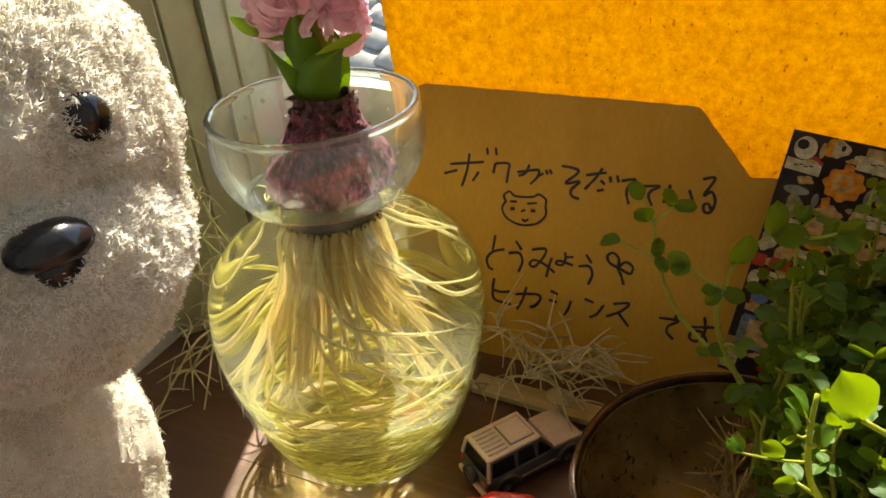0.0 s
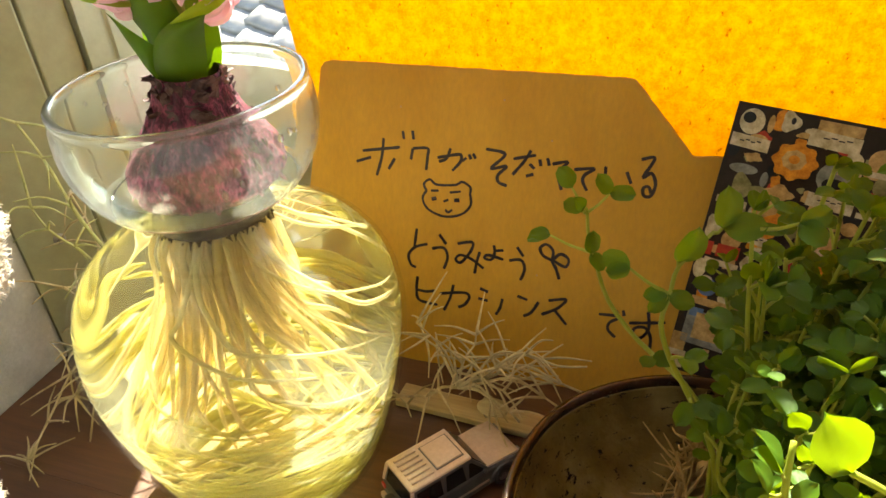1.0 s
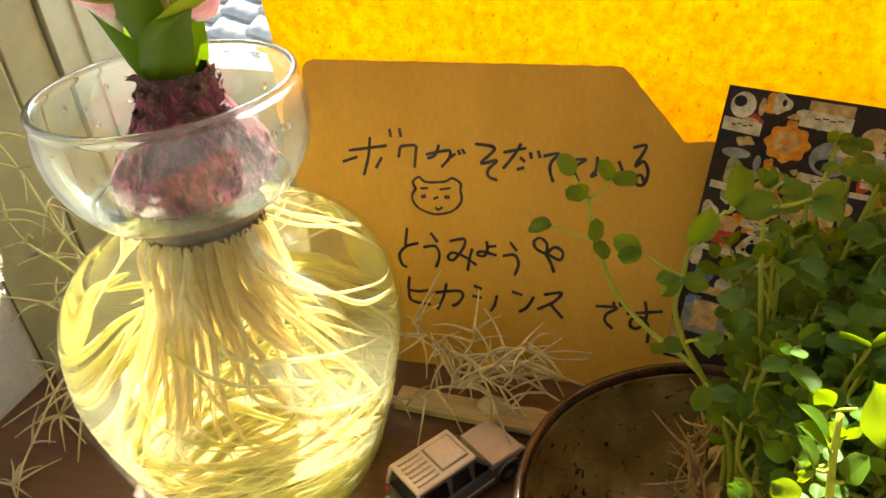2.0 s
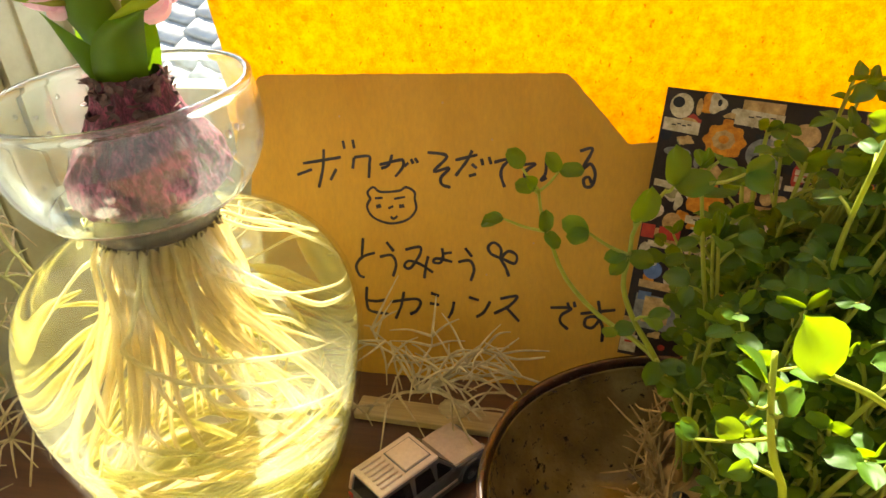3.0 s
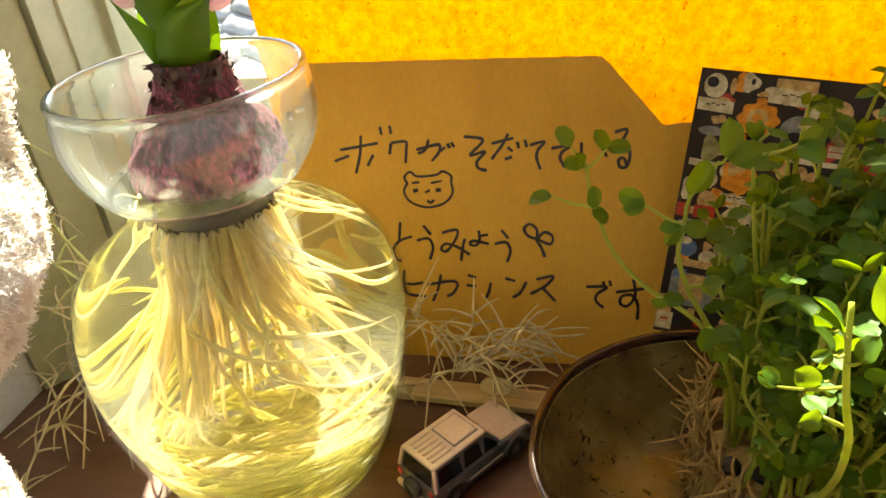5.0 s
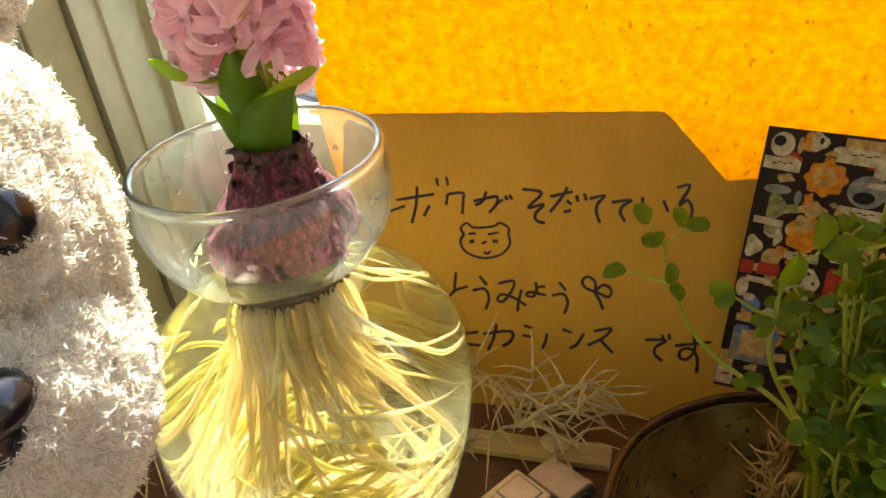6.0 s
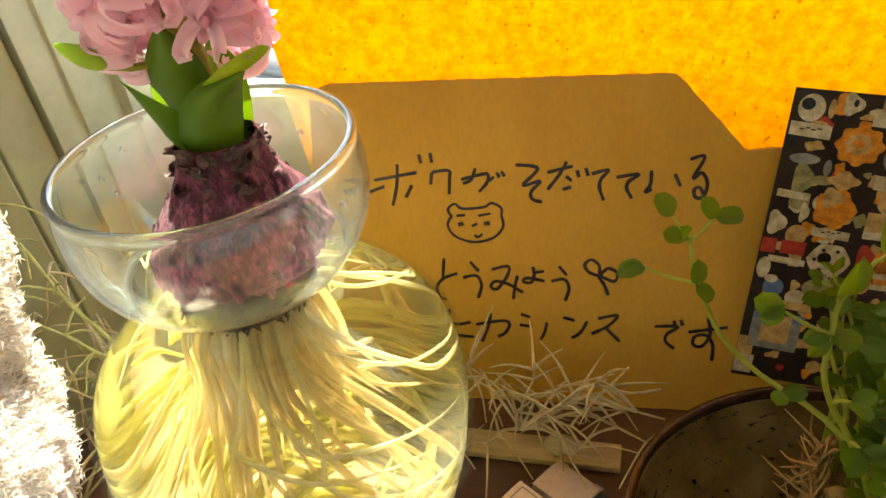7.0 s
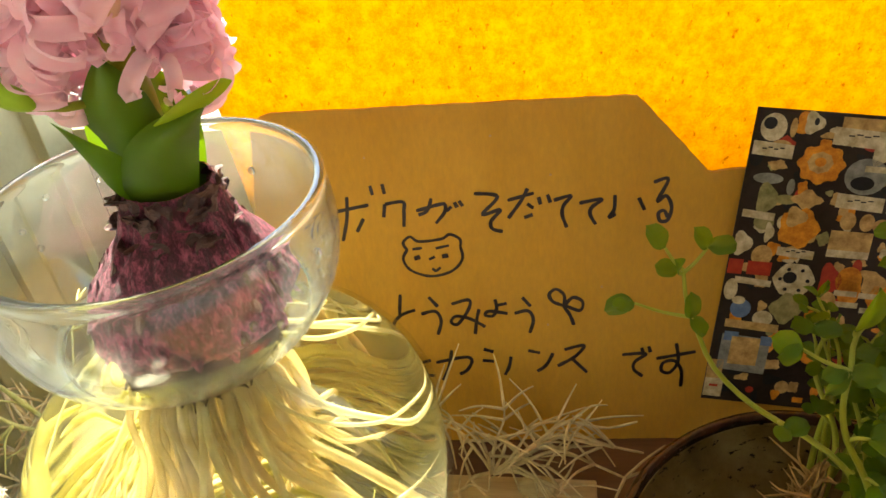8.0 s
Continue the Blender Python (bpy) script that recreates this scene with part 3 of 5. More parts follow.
def blob(cx, cy, rx, ry, n=18, lobes=0, amp=0.0, turn=0.0):
    return [(cx + rx * (1 + amp * math.cos(lobes * a)) * math.cos(a + turn), cy + ry * (1 + amp * math.cos(lobes * a)) * math.sin(a + turn)) for a in np.linspace(0, math.tau, n, endpoint=False)]


def build_card():
    v = Vector((0, 0.3138, 1)).normalized()
    frame_m = Matrix(((1, 0, 0, 0.2015), (0, v.y, -v.z, 0.0830 + 0.3138 * 0.1480), (0, v.z, v.y, 0.1480), (0, 0, 0, 1)))
    m = frame_m @ Matrix.Rotation(radians(-7.8), 4, "Z")
    card = thing("picture_card", "glossy dark card with printed ornaments, leaning on the sign", "postcard", where=m)
    W, H = 0.105, 0.1385
    part("sheet", Shape().box((0, -H, -0.0006), (W, 0, 0)), gloss("card_black", (0.02, 0.013, 0.010), (0.035, 0.022, 0.016)), card, "glossy dark printed card")
    white = gloss("print_white", (0.34, 0.26, 0.13), (0.74, 0.65, 0.44))
    orange = gloss("print_orange", (0.44, 0.12, 0.010), (0.85, 0.36, 0.04))
    red = gloss("print_red", (0.35, 0.03, 0.02), (0.5, 0.06, 0.03))
    grey = gloss("print_grey", (0.15, 0.15, 0.13), (0.34, 0.34, 0.30))
    green = gloss("print_green", (0.16, 0.15, 0.05), (0.38, 0.34, 0.15))
    tan = gloss("print_tan", (0.30, 0.17, 0.05), (0.70, 0.46, 0.18))
    black = gloss("print_dark", (0.012, 0.012, 0.014), (0.02, 0.02, 0.022))
    blue = gloss("print_blue", (0.08, 0.14, 0.28), (0.16, 0.24, 0.40))
    inks = [white, orange, red, grey, green, tan, black, blue]

    def picture(name, shapes, label):
        s = Shape()
        for k, (slot, pts) in enumerate(shapes):
            flat(pts, 0.00008 + 0.00004 * k, s, slot)
        part(name, s, inks, card, label)

    def rect(x, y, w, h, lean=0.0):
        return [(x - w / 2, y - h / 2), (x + w / 2, y - h / 2 + lean), (x + w / 2, y + h / 2 + lean), (x - w / 2, y + h / 2)]

    def bars(x, y, w):
        return [(6, rect(x + w * f, y + 0.0006 * (i % 2), w * 0.16, 0.0006)) for i, f in enumerate((-0.3, -0.1, 0.1, 0.3))]

    mm = 0.001
    rr = random.Random(17)
    crowd = []
    for k in range(170):
        x, y = rr.uniform(0.003, W - 0.003), rr.uniform(-H + 0.003, -0.003)
        slot = rr.choice((5, 5, 1, 1, 0, 4, 6, 2, 5, 6))
        crowd.append((slot, [(min(max(px, 0.0005), W - 0.0005), min(max(py, -H + 0.0005), -0.0005)) for px, py in blob(x, y, rr.uniform(0.0012, 0.0042), rr.uniform(0.0010, 0.0036), 14, rr.choice((0, 3, 4)), 0.2, turn=rr.uniform(0, 3))]))
    s = Shape()
    for k, (slot, pts) in enumerate(crowd):
        flat(pts, 0.00003 + 0.0000002 * k, s, slot)
    tagged(part("printed_background", s, inks, card, "crowded small ornaments printed behind the large ones"), kind="stuff")
    picture("printed_ornament", [(0, blob(8 * mm, -8 * mm, 5.5 * mm, 6 * mm)), (6, blob(6.4 * mm, -6.4 * mm, 2.8 * mm, 2.6 * mm)), (0, rect(9.5 * mm, -17 * mm, 17 * mm, 6 * mm, -0.001))] + bars(0.0095, -0.0172, 0.012), "white ornament print")
    picture("printed_ornament", [(0, blob(24 * mm, -5 * mm, 4 * mm, 4.6 * mm, lobes=3, amp=0.2)), (6, blob(25 * mm, -4.4 * mm, 1 * mm, 1.6 * mm))], "white ornament print")
    picture("printed_ornament", [(5, rect(45 * mm, -4 * mm, 19 * mm, 5 * mm)), (0, rect(44 * mm, -9.5 * mm, 22 * mm, 7.5 * mm, -0.001))] + bars(0.045, -0.0092, 0.016), "labelled white base print")
    picture("printed_pumpkin", [(1, blob(30.5 * mm, -22 * mm, 9.5 * mm, 8.5 * mm, 40, 8, 0.09)), (5, blob(30 * mm, -21.5 * mm, 5.2 * mm, 4.6 * mm, 24, 8, 0.06)), (1, blob(30 * mm, -21.2 * mm, 2.4 * mm, 2 * mm))], "round orange pumpkin print")
    picture("printed_ornament", [(3, blob(10 * mm, -30 * mm, 6.4 * mm, 2.4 * mm, turn=0.5)), (4, blob(11 * mm, -39 * mm, 4.4 * mm, 7 * mm, lobes=3, amp=0.15)), (0, rect(9 * mm, -46 * mm, 14 * mm, 3.4 * mm, -0.001)), (3, blob(20 * mm, -33 * mm, 1.7 * mm, 3.6 * mm))], "grey green figure print")
    picture("printed_ornament", [(3, blob(50 * mm, -26 * mm, 9 * mm, 8 * mm)), (6, blob(49 * mm, -29 * mm, 5 * mm, 3 * mm)), (0, rect(50 * mm, -37 * mm, 20 * mm, 6.4 * mm, -0.001))] + bars(0.05, -0.037, 0.014), "dome ornament print")
    picture("printed_ornament", [(5, blob(28 * mm, -38 * mm, 6 * mm, 4 * mm, lobes=4, amp=0.2)), (1, blob(27 * mm, -51 * mm, 8.6 * mm, 8.8 * mm, lobes=5, amp=0.12)), (5, blob(25 * mm, -46 * mm, 4.4 * mm, 4.4 * mm, lobes=3, amp=0.2)), (0, rect(28 * mm, -62 * mm, 16 * mm, 4 * mm, -0.001))] + bars(0.028, -0.062, 0.011), "orange figure print")
    picture("printed_ornament", [(5, blob(47 * mm, -46 * mm, 3.4 * mm, 4 * mm)), (5, blob(55 * mm, -46 * mm, 3.2 * mm, 4 * mm)), (5, rect(50 * mm, -55 * mm, 18 * mm, 9 * mm)), (0, rect(50 * mm, -61 * mm, 18 * mm, 3.4 * mm))], "tan figures print")
    picture("printed_ornament", [(0, blob(15 * mm, -54 * mm, 2 * mm, 4.4 * mm, lobes=3, amp=0.2)), (5, blob(14 * mm, -65 * mm, 4.6 * mm, 5 * mm)), (2, rect(14 * mm, -71 * mm, 10.5 * mm, 6.4 * mm)), (0, rect(12.5 * mm, -77 * mm, 16 * mm, 3 * mm, -0.001))], "red and tan figure print")
    picture("printed_ornament", [(0, blob(4.6 * mm, -60 * mm, 4 * mm, 5.4 * mm, lobes=3, amp=0.2)), (2, rect(3.6 * mm, -71 * mm, 6.4 * mm, 7 * mm)), (0, blob(3.6 * mm, -82 * mm, 3 * mm, 5.2 * mm))], "small red and white figure print")
    picture("printed_ornament", [(0, blob(30 * mm, -75 * mm, 9 * mm, 8 * mm, lobes=6, amp=0.05))] + [(6, blob((30 + 6 * math.cos(a)) * mm, (-75 + 5.4 * math.sin(a)) * mm, 0.9 * mm, 0.9 * mm, 8)) for a in np.linspace(0, math.tau, 7)] + [(6, blob(28 * mm, -74 * mm, 3 * mm, 2.8 * mm)), (4, blob(29 * mm, -89 * mm, 6.6 * mm, 7 * mm, lobes=4, amp=0.15))], "white dotted figure print")
    picture("printed_ornament", [(2, blob(45 * mm, -74 * mm, 4.6 * mm, 8 * mm, lobes=3, amp=0.2)), (5, blob(46 * mm, -84 * mm, 4 * mm, 5 * mm))], "red figure print")
    picture("printed_ornament", [(7, blob(9.6 * mm, -91 * mm, 4.6 * mm, 4.6 * mm)), (0, blob(8 * mm, -87 * mm, 3 * mm, 2 * mm)), (5, rect(16 * mm, -98.5 * mm, 24 * mm, 4 * mm, -0.001))], "blue figure print")
    picture("printed_ornament", [(3, rect(15 * mm, -113 * mm, 22 * mm, 18 * mm, -0.001)), (7, rect(8 * mm, -105 * mm, 6.4 * mm, 4.6 * mm)), (7, rect(24 * mm, -106 * mm, 5.4 * mm, 4.6 * mm)), (5, rect(15 * mm, -112 * mm, 13 * mm, 14 * mm))], "grey blue block print")
    picture("printed_ornament", [(5, rect(3.6 * mm, -124 * mm, 7 * mm, 13 * mm)), (0, rect(4.4 * mm, -132 * mm, 8.4 * mm, 9.5 * mm)), (2, rect(4.4 * mm, -131 * mm, 4 * mm, 1.2 * mm))], "white and red patch print")
    rr = random.Random(5)
    for k in range(26):
        x, y = rr.uniform(0.052, 0.100), rr.uniform(-0.128, -0.010)
        slot = rr.choice((0, 1, 3, 4, 5, 2))
        picture("printed_ornament", [(slot, blob(x, y, rr.uniform(0.003, 0.006), rr.uniform(0.003, 0.006), lobes=rr.choice((0, 3, 4)), amp=0.15)), (0, rect(x, y - 0.0062, 0.010, 0.0026))], "small ornament print")


def gloss(name, dark, light):
    mat = surface(name, dark, light, 210, 0.42, 0.05, 0.0001)
    mat.node_tree.nodes["Principled BSDF"].inputs["Specular IOR Level"].default_value = 0.22
    return mat


# ---- glass vase with water and hyacinth ----
OUTER = [(0.0, -0.0098), (0.040, -0.0098), (0.0465, -0.0085), (0.0525, -0.002), (0.0605, 0.016), (0.0690, 0.045), (0.0738, 0.070), (0.0742, 0.088),
         (0.0706, 0.105), (0.0615, 0.119), (0.047, 0.1295), (0.036, 0.1350), (0.0300, 0.1385), (0.0287, 0.1412), (0.0302, 0.1440), (0.0395, 0.1520),
         (0.0470, 0.1630), (0.0502, 0.1740), (0.0500, 0.1850), (0.0485, 0.1915)]


def smooth_profile(p, n):
    return [(max(q.x, 0.0), q.y) for q in curve([(r, z, 0) for r, z in p], n)]


def inner_radius(z):
    for (r0, z0), (r1, z1) in zip(OUTER[1:], OUTER[2:]):
        if z0 <= z <= z1:
            return r0 + (r1 - r0) * (z - z0) / (z1 - z0 + 1e-9) - 0.0022
    return 0.03


def build_vase():
    v = thing("hyacinth_vase", "clear glass bulb vase full of water and pale roots", "vase")
    out = smooth_profile(OUTER, 72)
    inn = [(max(r - 0.0021, 0.0), z + (0.003 if z < -0.004 else 0.0)) for r, z in out]
    wave = lambda a, z: 1 + 0.004 * math.sin(3 * a + z * 60) + 0.003 * math.sin(5 * a - z * 90)
    low_out = [p for p in out if p[1] < NECK_Z]
    low_inn = [p for p in inn if p[1] < NECK_Z]
    part("belly", Shape().lathe(low_out, 96, 0, wave).lathe(low_inn[::-1], 96, 0, wave), M_GLASS, v, "clear round glass belly", smooth=True)
    top_out = [low_out[-1]] + [p for p in out if p[1] >= NECK_Z]
    top_inn = [low_inn[-1]] + [p for p in inn if p[1] >= NECK_Z]
    rim = [(0.0490, 0.1926), (0.0491, 0.1938), (0.0484, 0.1948), (0.0472, 0.1950), (0.0461, 0.1944), (0.0458, 0.1932), (0.0461, 0.1922)]
    cup = part("cup", Shape().lathe(top_out + rim + top_inn[::-1] + [top_out[0]], 128, 0, wave), M_CUP, v, "clear greenish glass cup with rounded rim", smooth=True)
    cup.visible_shadow = False
    w = [(r - 0.0024, z) for r, z in out if 0.0 < r and -0.005 < z < 0.1375]
    w = [(0.0, -0.0062), (0.034, -0.0062)] + w + [(w[-1][0] - 0.003, 0.1384), (0.0, 0.1384)]
    water = part("water", Shape().lathe(w, 96, 0, wave), M_WATER, v, "clear water", smooth=True)
    water.visible_shadow = False
    # drops that cling to the glass
    drops = Shape()
    rr = random.Random(3)
    for k in range(34):
        z = rr.uniform(0.148, 0.186)
        a = rr.uniform(0, math.tau)
        r = inner_radius(z)
        q = rr.uniform(0.0005, 0.0014)
        drops.ellipsoid((r * math.cos(a), r * math.sin(a), z), (q, q, q * rr.uniform(0.8, 1.5)), 6, 8)
    tagged(part("drop_scatter", drops, M_DROP, v, "clinging water drops", smooth=True), kind="stuff")


NECK_Z = 0.1530
M_DROP = clear("drop", (0.95, 0.97, 0.95), 1.33, 0.7)

CAM_R = Vector((0.94, 0.34, 0.0))        # across the hyacinth's leaves
CAM_F = Vector((-0.34, 0.94, 0.0))       # towards the window
NECK = Vector((0.0095, -0.0045, 0.0))


def shear(p):
    f = max(0.0, (p[2] - 0.135) / 0.06)
    return (p[0] + NECK.x * f, p[1] + NECK.y * f, p[2])


def ribbon(pts, widths, facing, n=14, across=6, cup=0.25, twist=0.0, wave=0.0):
    """A leaf along pts, facing one way, cupped across."""
    path = curve(pts, n)
    ws = [w.x for w in curve([(w, 0, 0) for w in widths], n)]
    s = Shape()
    vs = []
    for i, p in enumerate(path):
        d = (path[min(i + 1, n - 1)] - path[max(i - 1, 0)]).normalized()
        side = d.cross(facing)
        side.normalize()
        up = side.cross(d)
        a = twist * i / (n - 1)
        side, up = side * math.cos(a) + up * math.sin(a), up * math.cos(a) - side * math.sin(a)
        for k in range(across + 1):
            t = 2 * k / across - 1
            vs.append(p + side * t * max(ws[i], 0.0001) - up * (cup * t * t * max(ws[i], 0.0)) + up * wave * math.sin(i * 0.9 + 3 * t) * abs(t) * ws[i])
    m = across + 1
    fs = [(i * m + k, i * m + k + 1, (i + 1) * m + k + 1, (i + 1) * m + k) for i in range(n - 1) for k in range(across)]
    return s.put(vs, fs)


def floret_mesh(seed):
    rr = random.Random(seed)
    s = Shape()
    s.tube([(0, 0, 0), (0, 0, 0.004), (0, 0, 0.009), (0, 0, 0.012)], [0.0016, 0.0026, 0.0030, 0.0036], 8, 0, False)
    for k in range(6):
        a = k * math.tau / 6 + rr.uniform(-0.2, 0.2)
        o = Vector((math.cos(a), math.sin(a), 0))
        L = rr.uniform(0.9, 1.2)
        curl = rr.uniform(0.5, 1.15)
        tg = Vector((-o.y, o.x, 0)) * rr.uniform(-0.004, 0.004)
        pts = [o * 0.0026 + Vector((0, 0, 0.008)), o * 0.0038 + Vector((0, 0, 0.0125)), o * 0.0068 * L + Vector((0, 0, 0.0158)) + tg * 0.3,
               o * 0.0100 * L + Vector((0, 0, 0.0150 - 0.001 * curl)) + tg * 0.7, o * 0.0118 * L + Vector((0, 0, 0.0115 - 0.003 * curl)) + tg, o * 0.0106 * L + Vector((0, 0, 0.0080 - 0.003 * curl)) + tg * 1.3,
               o * 0.0082 * L + Vector((0, 0, 0.0072 - 0.002 * curl)) + tg * 1.5]
        r = ribbon(pts, [0.0015, 0.0021, 0.0026, 0.0028, 0.0026, 0.0020, 0.0009], Vector((0, 0, 1)) + o * 0.25, 18, 6, -0.75 * rr.uniform(0.6, 1.3), rr.uniform(-0.5, 0.5))
        s.put(r.v, r.f)
    return s.mesh("floret", M_PETAL, smooth=True)


def build_hyacinth():
    h = thing("hyacinth", "pink flowering hyacinth bulb with long pale roots, seated in the vase", "plant")
    prof = smooth_profile([(0.004, 0.1500), (0.018, 0.1504), (0.0250, 0.1525), (0.0286, 0.1570), (0.0292, 0.1625), (0.0272, 0.1695), (0.0234, 0.1760), (0.0190, 0.1830),
                           (0.0156, 0.1885), (0.0138, 0.1930), (0.0126, 0.1985), (0.0108, 0.2015)], 40)
    wob = lambda a, z: 1 + 0.05 * math.sin(2 * a + 0.6) + 0.03 * math.sin(5 * a + z * 70) + 0.035 * noise.noise((3 * math.cos(a), 3 * math.sin(a), z * 70)) + 0.06 * noise.noise((9 * math.cos(a), 9 * math.sin(a), z * 160)) + 0.012 * math.sin(13 * a + z * 40)
    s = Shape().lathe(prof, 120, 0, wob)
    s.v = [shear(p) for p in s.v]
    part("bulb", s, M_BULB, h, "dark purple papery bulb", smooth=True)
    # torn dry scales round the neck
    rr = random.Random(8)
    for k in range(84):
        a = rr.uniform(0, math.tau)
        z = rr.uniform(0.186, 0.2005)
        r = 0.0126 + max(0, 0.192 - z) * 0.35 + rr.uniform(0.0, 0.0012)
        o = Vector((math.cos(a), math.sin(a), 0))
        tang = Vector((-o.y, o.x, 0))
        c = Vector(shear((r * o.x, r * o.y, z)))
        up = Vector((0, 0, rr.uniform(0.002, 0.0046)))
        pts = [c, c + up * 0.6 + o * rr.uniform(0, 0.001) + tang * rr.uniform(-0.001, 0.001), c + up + o * rr.uniform(-0.0005, 0.0040) + tang * rr.uniform(-0.002, 0.002)]
        part("scale", ribbon(pts, [0.0026, rr.uniform(0.0016, 0.003), 0.0006], o, 6, 3, rr.uniform(-0.6, 0.6), rr.uniform(-0.8, 0.8), 0.3), M_SCALE, h)
    for k in range(60):
        a = rr.uniform(0, math.tau)
        z = rr.uniform(0.156, 0.187)
        r = next(r0 + (r1 - r0) * (z - z0) / (z1 - z0) for (r0, z0), (r1, z1) in zip(prof, prof[1:]) if z0 <= z <= z1) * wob(a, z) + 0.0003
        o = Vector((math.cos(a), math.sin(a), 0.3)).normalized()
        c = Vector(shear((r * math.cos(a), r * math.sin(a), z)))
        tang = Vector((-o.y, o.x, 0)).normalized()
        up = o.cross(tang) * -rr.uniform(0.003, 0.008)
        part("skin_flake", ribbon([c - up * 0.5, c + o * 0.0004, c + up * 0.5 + o * rr.uniform(0, 0.001)], [0.0004, rr.uniform(0.001, 0.0024), 0.0003], o, 6, 3, rr.uniform(0.1, 0.4), 0, 0.25), M_BULB if k % 3 else M_SCALE, h)
    rough = lambda a, z: 1 + 0.04 * noise.noise((4 * math.cos(a), 4 * math.sin(a), z * 300)) + 0.03 * noise.noise((14 * math.cos(a), 14 * math.sin(a), z * 600))
    plate = Shape().lathe([(0.0, 0.1502), (0.0120, 0.1500), (0.0150, 0.1462), (0.0232, 0.1444), (0.0246, 0.1422), (0.0250, 0.1400), (0.0240, 0.1385), (0.0, 0.1380)], 72, 0, rough)
    part("root_plate", plate, M_ROOTDARK, h, "dark corky plate at the foot of the bulb", smooth=True)
    fr = Shape()
    for k in range(360):
        a = rr.uniform(0, math.tau)
        r = rr.uniform(0.018, 0.0252)
        p = Vector((r * math.cos(a), r * math.sin(a), rr.uniform(0.1375, 0.1400)))
        fr.tube([p, p + Vector((rr.uniform(-1, 1) * 0.0014, rr.uniform(-1, 1) * 0.0014, -rr.uniform(0.0010, 0.0045)))], [0.0006, 0.0003], 4)
    tagged(part("fibre_fringe", fr, M_ROOTDARK, h, "frayed dark fibres"), kind="stuff")
    # roots: a bundle that falls from the plate, spreads to the glass and winds round below
    def inside(p):
        r = math.hypot(p.x, p.y)
        lim = inner_radius(min(max(p.z, -0.004), 0.138)) - 0.0028
        if r > lim:
            p = Vector((p.x * lim / r, p.y * lim / r, p.z))
        p.z = min(max(p.z, -0.0045), 0.1385)
        return p

    bundles = {"a": (Shape(), M_ROOTPINK, "thick pinkish cream roots"), "b": (Shape(), M_ROOT, "pale yellow winding roots"), "c": (Shape(), M_ROOTWHITE, "fine white roots")}
    for k in range(92):
        a = k * 2.39996
        r0 = 0.0232 * math.sqrt((k + 0.5) / 92)
        spread = rr.uniform(0.55, 1.05)
        turn = 0.35 + rr.uniform(-0.15, 0.15)
        pts = [Vector((r0 * math.cos(a), r0 * math.sin(a), 0.1380))]
        for z, q, w in ((0.124, 1.02, 0.0), (0.106, 1.12, 0.1), (0.086, 1.35, 0.35), (0.066, 1.75, 0.8), (0.047, 2.2, 1.5), (0.030, 2.5, 2.4), (0.016, 2.4, 3.4)):
            rad = 0.004 + r0 * q * spread
            aa = a + turn * w * 1.4
            p = Vector((rad * math.cos(aa), rad * math.sin(aa), z))
            flow = noise.noise_vector(Vector((p.x * 26, p.y * 26, p.z * 20))) * 0.017 * min(1.0, (0.134 - z) / 0.05)
            pts.append(inside(p + flow + rv(0.0012)))
        keep = rr.choice((4, 5, 5, 6, 6, 7, 8))
        q = rr.uniform(0.0010, 0.0023)
        bundles["a"][0].tube([inside(p) for p in curve(pts[:keep], 30)], [q * (1 - 0.3 * i / 29 - 0.62 * (i / 29) ** 4) for i in range(30)], 6)
    for k in range(170):
        a = rr.uniform(0, math.tau)
        z = 0.062 * rr.random() ** 1.3
        rad = (inner_radius(z) - 0.004) * (1 - 0.5 * rr.random() ** 2)
        length = rr.uniform(1.0, 2.8) * rr.choice((-1, 1))
        climb = rr.uniform(-0.022, 0.012)
        ph, amp = rr.uniform(0, 6.3), rr.uniform(0.001, 0.006)
        pts = []
        for i in range(10):
            f = i / 9
            aa = a + length * f
            zz = z + climb * f + amp * math.sin(ph + 5 * f)
            ra = rad * (1 - 0.10 * math.sin(ph + 3 * f))
            pts.append(inside(Vector((ra * math.cos(aa), ra * math.sin(aa), zz))))
        q = rr.uniform(0.0006, 0.0022)
        bundles["b"][0].tube([inside(p) for p in curve(pts, 30)], [q * min(1.0, 0.25 + i / 6) * (1 - 0.3 * i / 29 - 0.62 * (i / 29) ** 4) for i in range(30)], 5)
    for k in range(22):
        a = 1.92 + rr.uniform(-1.5, 1.5)
        z = rr.uniform(-0.002, 0.072)
        length = rr.uniform(0.5, 1.5) * rr.choice((-1, 1))
        climb, ph, amp = rr.uniform(-0.03, 0.02), rr.uniform(0, 6.3), rr.uniform(0.002, 0.007)
        pts = []
        for i in range(9):
            f = i / 8
            zz = z + climb * f + amp * math.sin(ph + 5 * f)
            ra = (inner_radius(min(max(zz, 0.0), 0.135)) - 0.0045) * (1 - 0.12 * abs(math.sin(ph + 4 * f)))
            pts.append(inside(Vector((ra * math.cos(a + length * f), ra * math.sin(a + length * f), zz))))
        q = rr.uniform(0.0008, 0.0026)
        bundles["b"][0].tube([inside(p) for p in curve(pts, 24)], [q * min(1.0, 0.25 + i / 5) * (1 - 0.3 * i / 23 - 0.62 * (i / 23) ** 4) for i in range(24)], 5)
    for k in range(13):
        a = rr.uniform(-1.0, 1.9) if k < 8 else rr.uniform(0, math.tau)
        pts = [Vector((0.019 * math.cos(a), 0.019 * math.sin(a), 0.1360))]
        sag, rise = rr.uniform(0.0, 0.030), rr.uniform(0.108, 0.122)
        reach, swing = rr.uniform(0.032, 0.046), rr.uniform(-0.2, 0.6)
